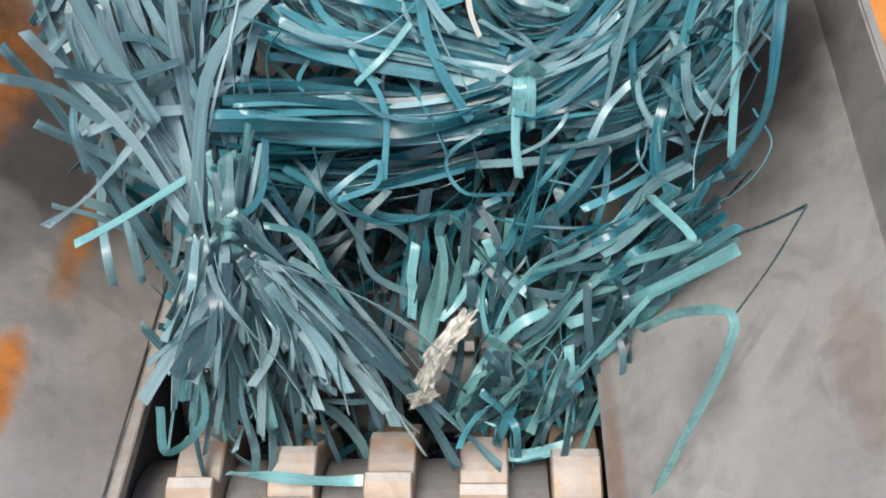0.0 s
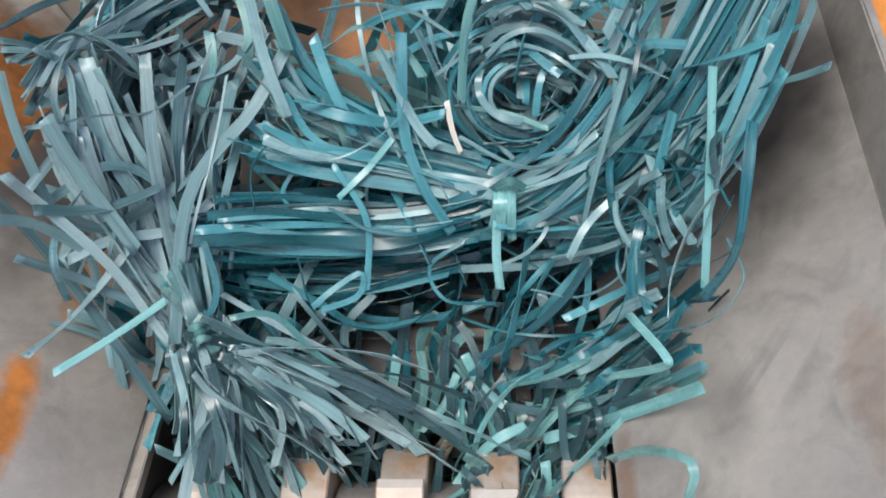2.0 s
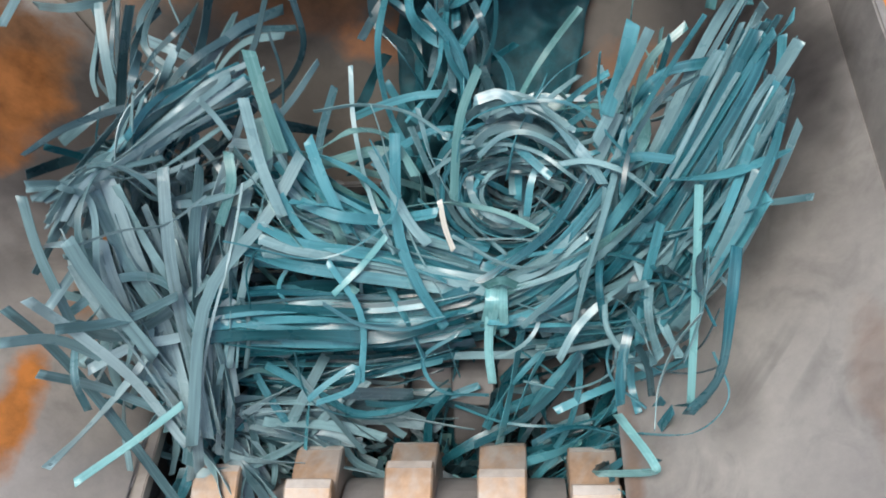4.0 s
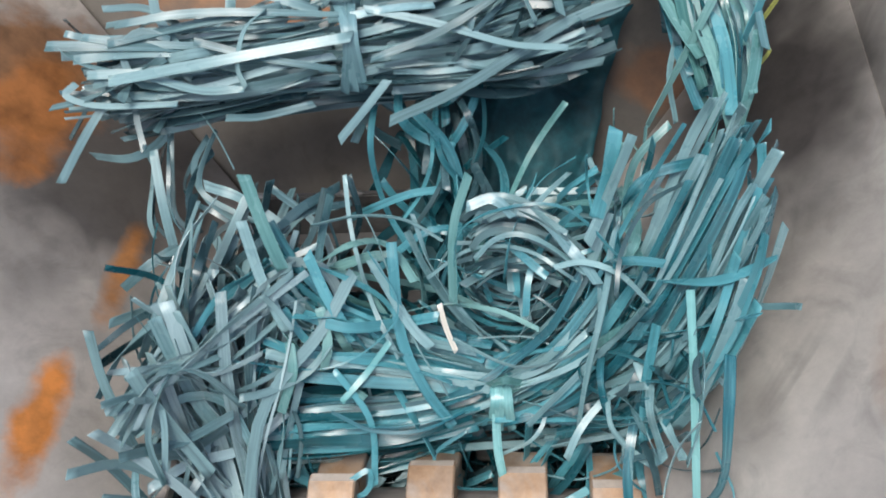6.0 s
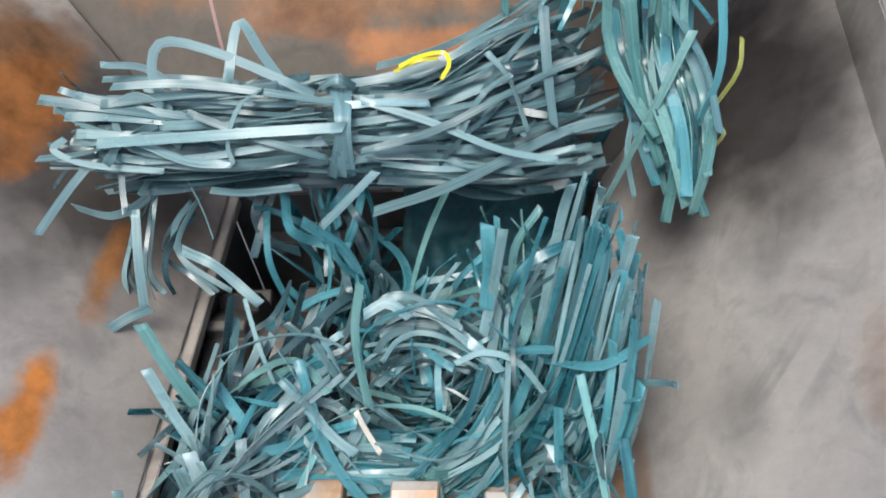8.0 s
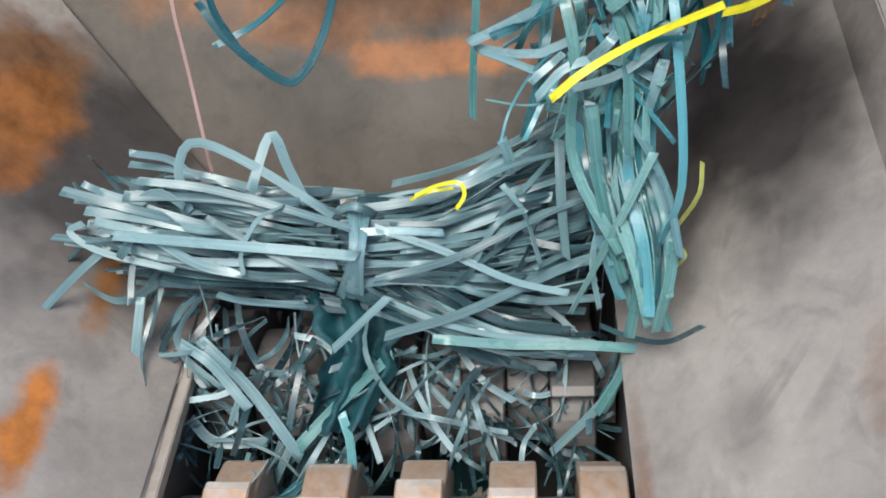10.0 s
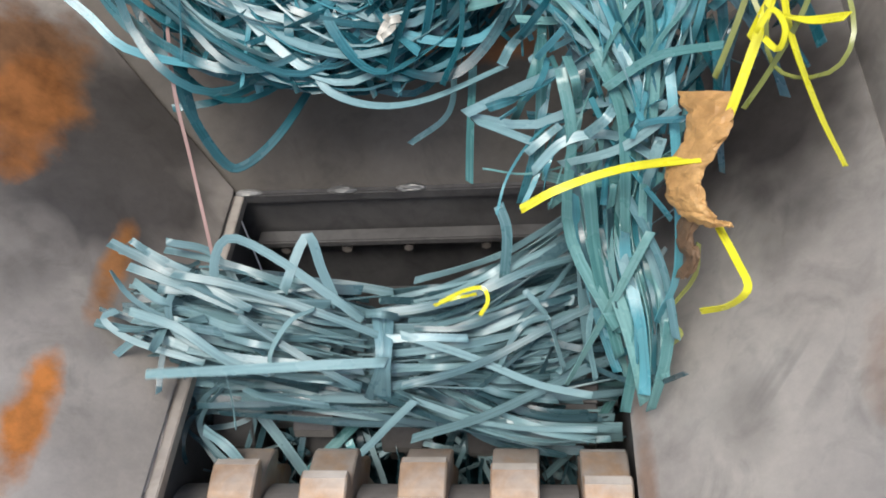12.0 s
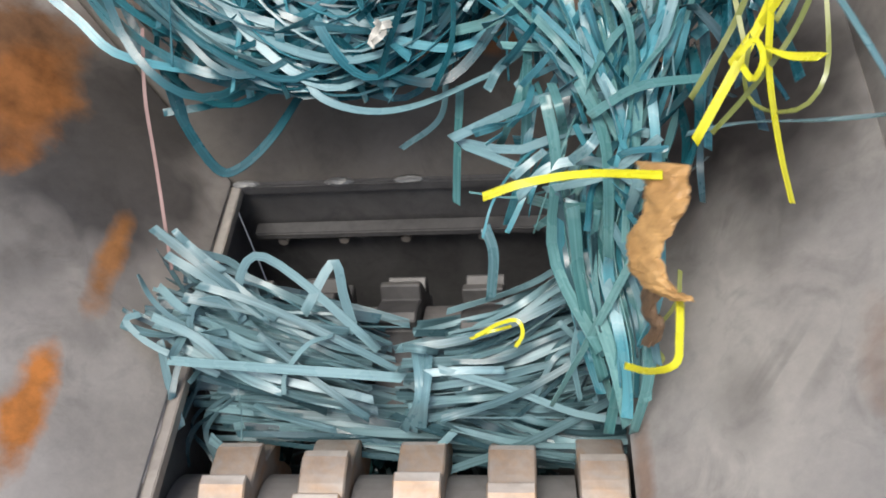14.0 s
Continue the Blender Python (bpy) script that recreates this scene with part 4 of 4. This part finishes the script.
def yellow_straps():
    H = Heap("yellow_strap_knot", "bright yellow straps knotted in a loose bunch", lift=0.07)
    s = lambda c, w=20, h=0.05, m=M_YELLOW: H.strap(c, m, w, h, roll=(0.1, 0.4), n=16, wave=0.002, name="strap")
    s([(900, 372), (970, 335), (1080, 300), (1215, 282)], 18, 0.06)
    s([(1262, 215), (1300, 110), (1345, -20), (1385, -170)], 20)
    s([(1290, 195), (1340, 120), (1400, 10), (1430, -90), (1440, -190)], 11, 0.05, M_OLIVE)
    s([(1340, -170), (1355, -60), (1372, 60), (1420, 200), (1465, 298)], 16)
    s([(1330, 10), (1335, 105), (1380, 140), (1450, 125), (1482, 60), (1465, -40), (1430, -170)], 9, 0.05, M_OLIVE)
    s([(1240, 140), (1280, 40), (1310, -60), (1325, -180)], 12, 0.05, M_OLIVE)
    s([(1300, 70), (1330, 10), (1375, -70), (1400, -180)], 13)
    s([(1360, 30), (1410, 38), (1470, 32)], 21, 0.06)
    s([(1370, -20), (1400, -90), (1455, -180)], 12, 0.05, M_OLIVE)
    s([(1310, 60), (1340, 20), (1362, 52), (1350, 90), (1325, 70)], 13, 0.07)
    s([(1325, 40), (1300, -20), (1275, -90), (1270, -180)], 10, 0.05, M_OLIVE)
    H.root["category"] = "straps"
    arms = H.close()
    H = Heap("brown_tape_wad", "crumpled brown packing tape wad on a yellow strap", lift=0.04)
    H.root["category"] = "tape"
    hook = H.strap([(1265, 405), (1300, 470), (1318, 515), (1285, 545), (1235, 555)], M_YELLOW, 17, 0.05, roll=(0.1, 0.4), n=16, wave=0.002, name="yellow_strap")
    # crumpled tape wrapped round the knot, with a darker tail
    for name, n, wide0, wide1, ctrl in (("tape", 64, 42, 22, [(1245, 165, 0.06), (1250, 230, 0.075), (1205, 320, 0.075), (1225, 380, 0.07), (1268, 405, 0.06)]),
                                        ("tape_tail", 30, 17, 12, [(1225, 375, 0.055), (1205, 425, 0.05), (1220, 460, 0.045), (1200, 495, 0.04)])):
        k = 24
        verts, faces = [], []
        for i, (x, y, h) in enumerate(spline(ctrl, n)):
            wide = wide0 + (wide1 - wide0) * i / n + 2 * math.sin(i * 0.55)
            for j in range(k):
                a = 2 * math.pi * j / k
                crease = abs(noise.noise((i * 0.3, math.cos(a) * 2.6, math.sin(a) * 2.6)))
                wob = 1 + 0.25 * noise.noise((i * 0.2, math.cos(a) * 1.5, math.sin(a) * 1.5)) + 0.26 * crease
                verts.append(tuple(H.put(x + wide * wob * math.cos(a), y + 8 * noise.noise((i * 0.3, j * 0.5, 9)), h + 0.009 * wob * math.sin(a))))
        for i in range(n - 1):
            for j in range(k):
                faces.append((i * k + j, i * k + (j + 1) % k, (i + 1) * k + (j + 1) % k, (i + 1) * k + j))
        faces += [tuple(range(k))[::-1], tuple((n - 1) * k + j for j in range(k))]
        ob = new(name, mesh_of(name, verts, faces, M_TAPE if name == "tape" else M_TAIL))
        ob.parent = H.root
        tagged(ob, "crumpled ochre packing tape" if name == "tape" else "dirty brown end of the tape")
    return arms, H.close(), hook


def net_sheet():
    """A crumpled dark net dragged along under the straps."""
    root = tagged(new("dark_net"), "crumpled dark teal netting under the straps", "net")
    nx, ny = 40, 44
    verts, faces = [], []
    for lay in (0, 1):
        for j in range(ny):
            for i in range(nx):
                s, t = i / (nx - 1), j / (ny - 1)
                x = 690 + 60 * math.sin(t * 3) * (0.5 - s) + 380 * s + 70 * (0.5 - t) * s + (60 * (s - 0.5)) * noise.noise((1, t * 5, 3)) + 22 * noise.noise((s * 3, t * 5, 1))
                y = -50 + 430 * t + 55 * noise.noise((s * 3, 2, 5)) * (1 - t) + 25 * noise.noise((s * 4, t * 3, 5))
                fold = 0.5 + 0.5 * math.sin(s * 17 + 5 * noise.noise((s * 2, t * 2, 8)))
                h = 0.026 * noise.noise((s * 4, t * 3, 2)) + 0.013 * fold * fold + 0.01 * noise.noise((s * 11, t * 12, 4)) - 0.0015 * lay
                verts.append(tuple(at(x, y, h)))
    o = nx * ny
    for j in range(ny - 1):
        for i in range(nx - 1):
            a = j * nx + i
            faces += [(a, a + 1, a + nx + 1, a + nx), (o + a + nx, o + a + nx + 1, o + a + 1, o + a)]
    for i in range(nx - 1):
        faces += [(i + 1, i, o + i, o + i + 1), (o - nx + i, o - nx + i + 1, 2 * o - nx + i + 1, 2 * o - nx + i)]
    for j in range(ny - 1):
        faces += [(j * nx, j * nx + nx, o + j * nx + nx, o + j * nx), (j * nx + 2 * nx - 1, j * nx + nx - 1, o + j * nx + nx - 1, o + j * nx + 2 * nx - 1)]
    ob = new("sheet", mesh_of("sheet", verts, faces, M_NET, True))
    ob.parent = root
    for x, y, dx, dy in ((700, 330, -60, 60), (690, 200, -55, 80), (730, 380, 40, 60), (860, 370, 30, 80), (1010, 330, 60, 50), (760, 60, -30, -70), (1000, 20, 40, -50)):
        pts = np.array([at(x + dx * q + 8 * math.sin(3 * q + x), y + dy * q, 0.012 + 0.02 * q * (1 - q)) for q in np.linspace(-0.3, 1, 14)])
        v, f, r = ribbon(pts, 0.012, 0.2, 0.9)
        strip = new("torn_strip", mesh_of("torn_strip", v, f, M_NET, True, r))
        strip.parent = root
    return root


def net_rag():
    """A torn strip of the same net, hanging between the cutters."""
    root = tagged(new("net_rag"), "torn strip of dark teal netting over the cutters", "net")
    nx, ny = 18, 30
    verts, faces = [], []
    for lay in (0, 1):
        for j in range(ny):
            for i in range(nx):
                s, t = i / (nx - 1), j / (ny - 1)
                wide = (150 - 60 * t) * (1 + 0.4 * noise.noise((2, t * 6, 1)))
                x = 645 + 25 * math.sin(t * 4) + wide * (s - 0.5)
                y = 520 + 235 * t + 45 * noise.noise((s * 5, 3, 7)) * t
                h = 0.03 + 0.012 * math.sin(s * 14 + 3 * t) + 0.012 * noise.noise((s * 6, t * 8, 6)) - 0.0015 * lay
                verts.append(tuple(at(x, y, h)))
    o = nx * ny
    for j in range(ny - 1):
        for i in range(nx - 1):
            a = j * nx + i
            faces += [(a, a + 1, a + nx + 1, a + nx), (o + a + nx, o + a + nx + 1, o + a + 1, o + a)]
    ob = new("sheet", mesh_of("sheet", verts, faces, M_NET, True))
    ob.parent = root
    return root


def debris():
    H = Heap("shredded_strap_pieces", "short shredded strap pieces tumbling on the cutters", flat=True, lift=-0.03)
    H.root["category"] = "strap pieces"
    H.mess(190, 300, 580, 1090, 810, [M_GREY, M_SILVER, M_DARK, M_DARK], h=(-0.03, 0.02), length=(60, 200), bend=20, width=(5, 15))
    s = lambda c, w=15, h=0.03, m=M_GREY: H.strap(c, m, w, h, roll=(0.2, 0.5), n=12, wave=0.002)
    s([(360, 590), (450, 680), (540, 800)], 22)
    s([(535, 780), (600, 710), (700, 615)], 24, 0.03, M_SEA)
    s([(610, 720), (625, 770), (630, 820)], 18, 0.03, M_MINT)
    s([(345, 730), (390, 770), (480, 770)], 20, 0.0)
    s([(320, 700), (390, 690), (430, 680), (415, 740)], 12, 0.02)
    s([(1120, 600), (1080, 690), (980, 790)], 20, 0.03)
    s([(1110, 640), (1090, 680), (1070, 720)], 20, 0.03, M_SEA)
    s([(770, 590), (900, 600), (1040, 602), (1190, 612)], 20, 0.075, M_SEA)
    s([(1190, 470), (1140, 590), (1060, 720)], 20, 0.07, M_SEA)
    return H.close()


def string():
    H = Heap("thin_red_string", "thin faded red string hanging down the hopper", flat=True, lift=0.02)
    H.root["category"] = "string"
    H.strap([(300, 60), (315, 180), (345, 300), (388, 480)], M_STRING, 7, 0.0, n=16, name="string", wave=0.001)
    H.root["label"] = "thin faded red string hanging down the hopper"
    return H.root


def white_scrap():
    """A crumpled bit of film: a creased sheet with a ragged outline."""
    root = tagged(new("white_film_scrap"), "crumpled white plastic film scrap among straps", "plastic scrap")
    n = 16
    for name, cx, cy, a, lx, ly in (("film", 858, 722, 50, 52, 16), ("film", 826, 775, 62, 44, 19), ("film", 806, 830, 25, 26, 13)):
        verts, faces = [], []
        ca, sa = math.cos(radians(a)), math.sin(radians(a))
        for lay in (0, 1):
            for j in range(n):
                for i in range(n):
                    s, t = i / (n - 1) * 2 - 1, j / (n - 1) * 2 - 1
                    ragged = 1 + 0.5 * noise.noise((s * 2 + cx, t * 2, 7))
                    x, y = s * lx * ragged, t * ly * ragged
                    h = 0.19 + 0.014 * noise.noise((s * 1.6, t * 1.6, cy)) + 0.005 * noise.noise((s * 6, t * 6, cy)) - 0.0008 * lay
                    verts.append(tuple(at(cx + x * ca + y * sa, cy - x * sa + y * ca, h)))
        for lay in (0, 1):
            for j in range(n - 1):
                for i in range(n - 1):
                    k = lay * n * n + j * n + i
                    q = (k, k + 1, k + n + 1, k + n)
                    faces.append(q if lay else q[::-1])
        ob = new(name, mesh_of(name, verts, faces, M_WHITE))
        ob.parent = root
    return root


def thin_strap():
    H = Heap("thin_dark_strap", "thin dark folded strap on the hopper side", shift=(36, 4))
    H.root["category"] = "strap"
    for c, w in (([(1230, 742), (1310, 735), (1365, 728)], 6), ([(1365, 728), (1310, 810), (1250, 880)], 4)):
        H.strap(c, M_DARK, w, 0.04, roll=(0.1, 0.3), n=12, wave=0.001, name="fold")
    return H.root


def tail_strap():
    H = Heap("long_dark_strap", "long thin dark strap lying on the hopper side", lift=0.0)
    H.root["category"] = "strap"
    H.strap([(1180, 565), (1250, 590), (1330, 600), (1415, 570)], M_DARK, 12, 0.02, n=14, name="strap", wave=0.001)
    return H.root


def loose_straps():
    H = Heap("loose_teal_straps", "two loose teal straps sticking out sideways", lift=0.07)
    H.root["category"] = "straps"
    H.strap([(1215, 250), (1330, 228), (1450, 215), (1600, 205)], M_PALE, 17, 0.0, roll=(0.2, 0.5), n=14)
    H.strap([(1455, -40), (1500, 30), (1545, 110), (1610, 230)], M_PALE, 15, 0.0, roll=(0.2, 0.6), n=14)
    return H.root


def slide(x, y, h=0.0, turn=0.0, pivot=(784, 441)):
    """A pose moved over the slope by x to the right and y down, h up, turned round a pivot on it."""
    c = at(pivot[0], pivot[1], 0.08)
    m = Matrix.Translation((x * U * 0.92, -y * U * 0.92, h)) @ Matrix.Translation(c) @ Matrix.Rotation(radians(turn), 4, "Z") @ Matrix.Translation(-Vector(c))
    return pose(*SLOPE) @ m


hopper()
front_rotor = rotor("front_cutter_shaft", "toothed steel cutter shaft with worn brown discs", (-0.194, -0.0945, 0.0055, 0.0995, 0.191), 1, (0.49, 0.117, 0.444, 0.562, 0.179), (M_BLADE, M_TOOTH))
back_rotor = rotor("back_cutter_shaft", "toothed steel cutter shaft deep in the chamber", (-0.234, -0.134, -0.034, 0.066, 0.166), -1, (0.1, 0.35, 0.05, 0.5, 0.2), (M_DULL_SHADED, M_WORN_SHADED))
big, ring = big_bundle()
tas = tassel()
grey, grey_left, grey_right, grey_low, grey_under, dangle, pale, tuft = grey_bundle()
fan = left_fan()
low = lower_tangle()
loops = left_loops()
hank = hanging_bundle()
coil = top_coil()
loop = deep_loop()
yellow, tape, hook = yellow_straps()
net = net_sheet()
rag = net_rag()
bits = debris()
line = string()
scrap = white_scrap()
tail = tail_strap()
thin = thin_strap()
loose = loose_straps()


def motions():
    """All that moves: the cutters turn, the straps are drawn down between them."""
    walk(front_rotor, [(t, pose(0, *FRONT_AXIS, -54.5 * t)) for t in range(15)])
    walk(back_rotor, [(t, pose(0, *BACK_AXIS, 54.5 * t)) for t in range(15)])
    walk(big, [(t, slide(x, y, h, min(22.0, max(0.0, (t - 5.2) * 5.0)), (921, 464))) for t, x, y, h in (
        (0, 58, -228, 0.012), (1.5, 21, -147 + 20, 0.006), (3, 0, 0, 0), (4.2, -12, 88, -0.01), (5.5, -25, 179, -0.02), (6.5, -45, 262, -0.03), (7.5, -95, 345, -0.045),
        (8.7, -170, 500, -0.07), (9.6, -230, 860, -0.24), (11.5, -250, 960, -0.27), (14, -270, 1000, -0.27))])
    walk(ring, [(t, pose(0, 0, h)) for t, h in ((0, 0), (3, 0), (4.2, -0.02), (5.5, -0.055), (6.5, -0.09), (14, -0.1))])
    walk(low, [(t, slide(x, y, h)) for t, x, y, h in (
        (0, 58, -228, 0.012), (1.5, 21, -127, 0.0), (3, -30, 60, -0.05), (4.2, -90, 180, -0.12), (5.5, -140, 340, -0.16), (8, -140, 600, -0.25), (14, -140, 700, -0.25))])
    walk(fan, [(t, slide(x, y, h)) for t, x, y, h in (
        (0, 64, -240, 0.012), (1.5, 24, -130, 0.006), (3, 0, 0, 0), (4.2, 25, 95, -0.01), (5.5, 55, 190, -0.02), (6.5, 75, 325, -0.03), (7.5, 90, 445, -0.05),
        (8.7, 120, 560, -0.08), (9.8, 130, 660, -0.12), (11.5, 130, 900, -0.15), (14, 130, 1000, -0.15))])
    walk(loops, [(t, slide(x, y, h)) for t, x, y, h in (
        (0, 50, -130, 0.0), (1.5, 20, -75, 0.0), (3, 0, 0, 0), (4.2, 30, 160, -0.01), (5.5, 60, 345, -0.02), (6.5, 110, 480, -0.03), (7.5, 150, 560, -0.05),
        (9.8, 150, 760, -0.12), (11.5, 130, 950, -0.15), (14, 130, 1000, -0.15))])
    K = (401, 722)
    walk(tas, [(t, slide(x, y, h, r, K)) for t, x, y, h, r in (
        (0, 62, -228, 0.02, 0), (1.5, 26, -135, 0.0, 12), (3, 0, 0, -0.05, 38), (4.2, 0, 90, -0.1, 45), (5.5, 0, 220, -0.15, 45), (8, 0, 500, -0.2, 45), (14, 0, 520, -0.2, 45))])
    T = (619, 177)
    walk(grey, [(t, slide(x - 619, y - 177, h, r, T)) for t, x, y, h, r in (
        (0, 560, -420, 0.03, 3), (3, 570, -230, 0.03, 3), (5.5, 588, 8, 0.03, 7), (6.5, 620, 119, 0.02, 7), (7.5, 619, 177, 0.02, 4), (8.7, 628, 285, 0.015, -4), (9.8, 640, 390, 0.01, -6),
        (10.4, 640, 428, 0.01, -7), (11, 658, 486, 0.0, -8), (11.6, 668, 545, 0.0, -6), (12.5, 690, 650, -0.01, -2), (13.2, 703, 660, -0.012, -2), (14, 745, 676, -0.02, -6))])
    P = at(619, 187, 0.08)
    swing = lambda a: Matrix.Translation(P) @ Matrix.Rotation(radians(a), 4, "Z") @ Matrix.Translation(-Vector(P))
    walk(grey_left, [(t, pose(-x * U, 0, 0) @ swing(a)) for t, x, a in ((0, 0, 0), (7.5, 0, 0), (9.8, 0, -2), (11, 0, -3), (11.6, 0, -5), (12.5, 5, -13), (13.2, 32, -14), (14, 40, -13))])
    walk(tuft, [(t, pose(-x * U, 0, 0) @ swing(a)) for t, x, a in ((0, 0, 0), (9.8, 0, 0), (11, 0, -4), (11.6, 0, -9), (12.5, 5, -20), (13.2, 32, -22), (14, 40, -23))])
    walk(grey_under, [(t, pose(x * U, -y * U, 0)) for t, x, y in ((0, 0, -20), (7.5, 0, -20), (9.8, 10, 0), (11, 20, 12), (11.8, 20, 22), (12.5, 25, 34), (14, 25, 34))])
    D = at(194, 237, 0.12)
    walk(dangle, [(t, Matrix.Translation(D) @ Matrix.Rotation(radians(a), 4, "Z") @ Matrix.Translation(-Vector(D))) for t, a in (
        (0, 0), (9.8, -6), (11, -4), (13.1, 0), (13.5, 30), (13.8, 58), (14, 64))])
    walk(pale, [(t, pose(0, y * U, 0) @ swing(a)) for t, y, a in ((0, 0, 0), (11.4, 0, 0), (11.8, 0, 5), (12.3, 0, 22), (12.5, 0, 25), (13.0, 0, 23), (13.5, 35, 15), (14, 30, 11))])
    walk(grey_right, [(t, swing(a)) for t, a in ((0, 0), (7.5, 0), (9.8, 5), (11, 6), (12.5, 3), (13.2, 4), (14, 8))])
    walk(grey_low, [(t, swing(a)) for t, a in ((0, 0), (7.5, 0), (9.8, -11), (11, -14), (12.5, -9), (13.2, -8), (14, -3))])
    walk(hank, [(t, slide(x, y, h)) for t, x, y, h in (
        (0, 175, -900, 0.0), (3, 170, -760, 0), (5.3, 120, -480, 0), (6.5, 110, -410, 0), (7.5, 85, -348, 0), (9.8, 12, -160, 0), (10.4, 4, -120, 0),
        (11, 8, -84, 0), (11.6, -5, -35, 0), (12.5, 0, 0, 0), (13.2, -5, 8, -0.005), (14, -20, 39, -0.01))])
    walk(coil, [(t, slide(x, y)) for t, x, y in (
        (0, 20, -700), (7.5, 20, -480), (9.0, 20, -400), (9.8, 10, -350), (10.4, 10, -330), (10.62, 8, -260), (10.8, 3, -120), (11, 0, -35), (11.6, 0, -14), (12.5, 0, 0), (14, -10, 15))])
    walk(loop, [(t, slide(x, y, 0, r, (430, 200))) for t, x, y, r in (
        (0, 90, -700, 20), (7.5, 90, -420, 20), (9.8, 75, -190, 20), (10.5, 68, -175, 18), (10.8, 25, -90, 6), (11, 0, -35, 0), (11.6, 0, -14, 0), (12.5, 0, 0, 0), (14, -10, 15, 0))])
    walk(yellow, [(t, slide(x, y, 0, r, (1240, 280))) for t, x, y, r in (
        (0, 150, -900, 0), (7.5, 120, -560, 0), (9.8, 60, -260, 10), (10.4, 30, -200, 5), (11, 10, -110, 0), (11.6, 30, -30, 0), (12.5, 0, 0, 0), (13.1, -12, 4, -3), (13.5, -8, 66, -7), (14, -18, 52, -10))])
    Q = at(1265, 405, hill(1265, 405) + 0.09)
    walk(hook, [(t, Matrix.Translation(Q) @ Matrix.Rotation(radians(a), 4, "Z") @ Matrix.Translation(-Vector(Q))) for t, a in ((0, -50), (10.4, -50), (11, -35), (11.6, -8), (12.5, 0), (13.0, -12), (13.5, -22), (14, -32))])
    walk(tape, [(t, slide(x, y, 0, r, (1240, 280))) for t, x, y, r in (
        (0, 150, -900, 0), (7.5, 120, -660, 0), (9.8, 110, -430, 10), (10.4, 75, -325, 0), (11, 55, -145, 14), (11.6, 28, -38, 4), (12.5, 0, 0, 0), (13.2, 2, 28, -5), (13.5, 34, 122, -20), (14, -45, 95, 3))])
    walk(net, [(t, slide(x, y, h)) for t, x, y, h in (
        (0, 40, -360, 0), (3, 30, -120, 0), (5.5, 0, 0, 0), (6.5, 20, 100, 0), (7.5, 30, 200, -0.02), (8.7, -60, 430, -0.1), (9.8, -120, 700, -0.22), (11, -150, 900, -0.28), (14, -150, 950, -0.3))])
    walk(rag, [(t, slide(x, y, h)) for t, x, y, h in (
        (0, 130, -420, -0.05), (3, 120, -330, -0.05), (5.5, 110, -200, -0.06), (7.5, 60, -60, -0.06), (8.7, 10, -45, -0.02), (9.8, -15, -40, 0.045), (11, 0, 0, 0.045), (11.6, 0, 35, 0.0), (12.3, 0, 120, -0.14), (14, 0, 200, -0.25))])
    walk(bits, [(t, slide(x, y, h)) for t, x, y, h in (
        (0, 0, 200, -0.3), (7.7, 0, 200, -0.3), (8.8, -10, 60, -0.1), (9.8, 0, -20, 0), (10.4, 10, -5, 0), (11, 0, 0, 0), (11.6, 0, 30, -0.02), (12.5, 0, 140, -0.15), (14, 0, 200, -0.3))])
    walk(line, [(t, slide(x, y, 0, r, (300, 60))) for t, x, y, r in (
        (0, 0, -900, 0), (7.5, 20, -420, 0), (9.8, 0, -220, 0), (11, 0, -90, -2), (12.5, 0, 0, 0), (13.3, -10, 0, -3), (14, -35, 0, -5))])
    walk(scrap, [(t, slide(x, y, h)) for t, x, y, h in (
        (0, 0, -80, 0.0), (0.7, -10, 0, -0.02), (1.5, -20, 80, -0.12), (3, 0, 160, -0.25), (14, 0, 300, -0.3))])
    walk(loose, [(t, slide(x, y, 0)) for t, x, y in ((0, 420, -700), (12.5, 420, -420), (13.2, 400, -330), (13.6, 190, -120), (13.8, 60, -35), (14, 10, 0))])
    walk(thin, [(t, slide(x, y, h)) for t, x, y, h in (
        (0, 58, -228, 0.012), (0.6, 45, -200, 0.01), (1.1, -20, -130, -0.01), (1.6, -160, -20, -0.06), (3, -320, 200, -0.2), (14, -320, 300, -0.25))])
    walk(tail, [(t, slide(x, y, h)) for t, x, y, h in (
        (0, -160, 260, -0.5), (9.0, -160, 160, -0.3), (9.8, -90, 20, -0.15), (10.5, -20, -10, 0), (11, 0, 0, 0), (11.5, -40, 20, -0.01), (11.9, -90, 60, -0.05), (12.5, -160, 160, -0.25), (14, -160, 260, -0.5))])


motions()
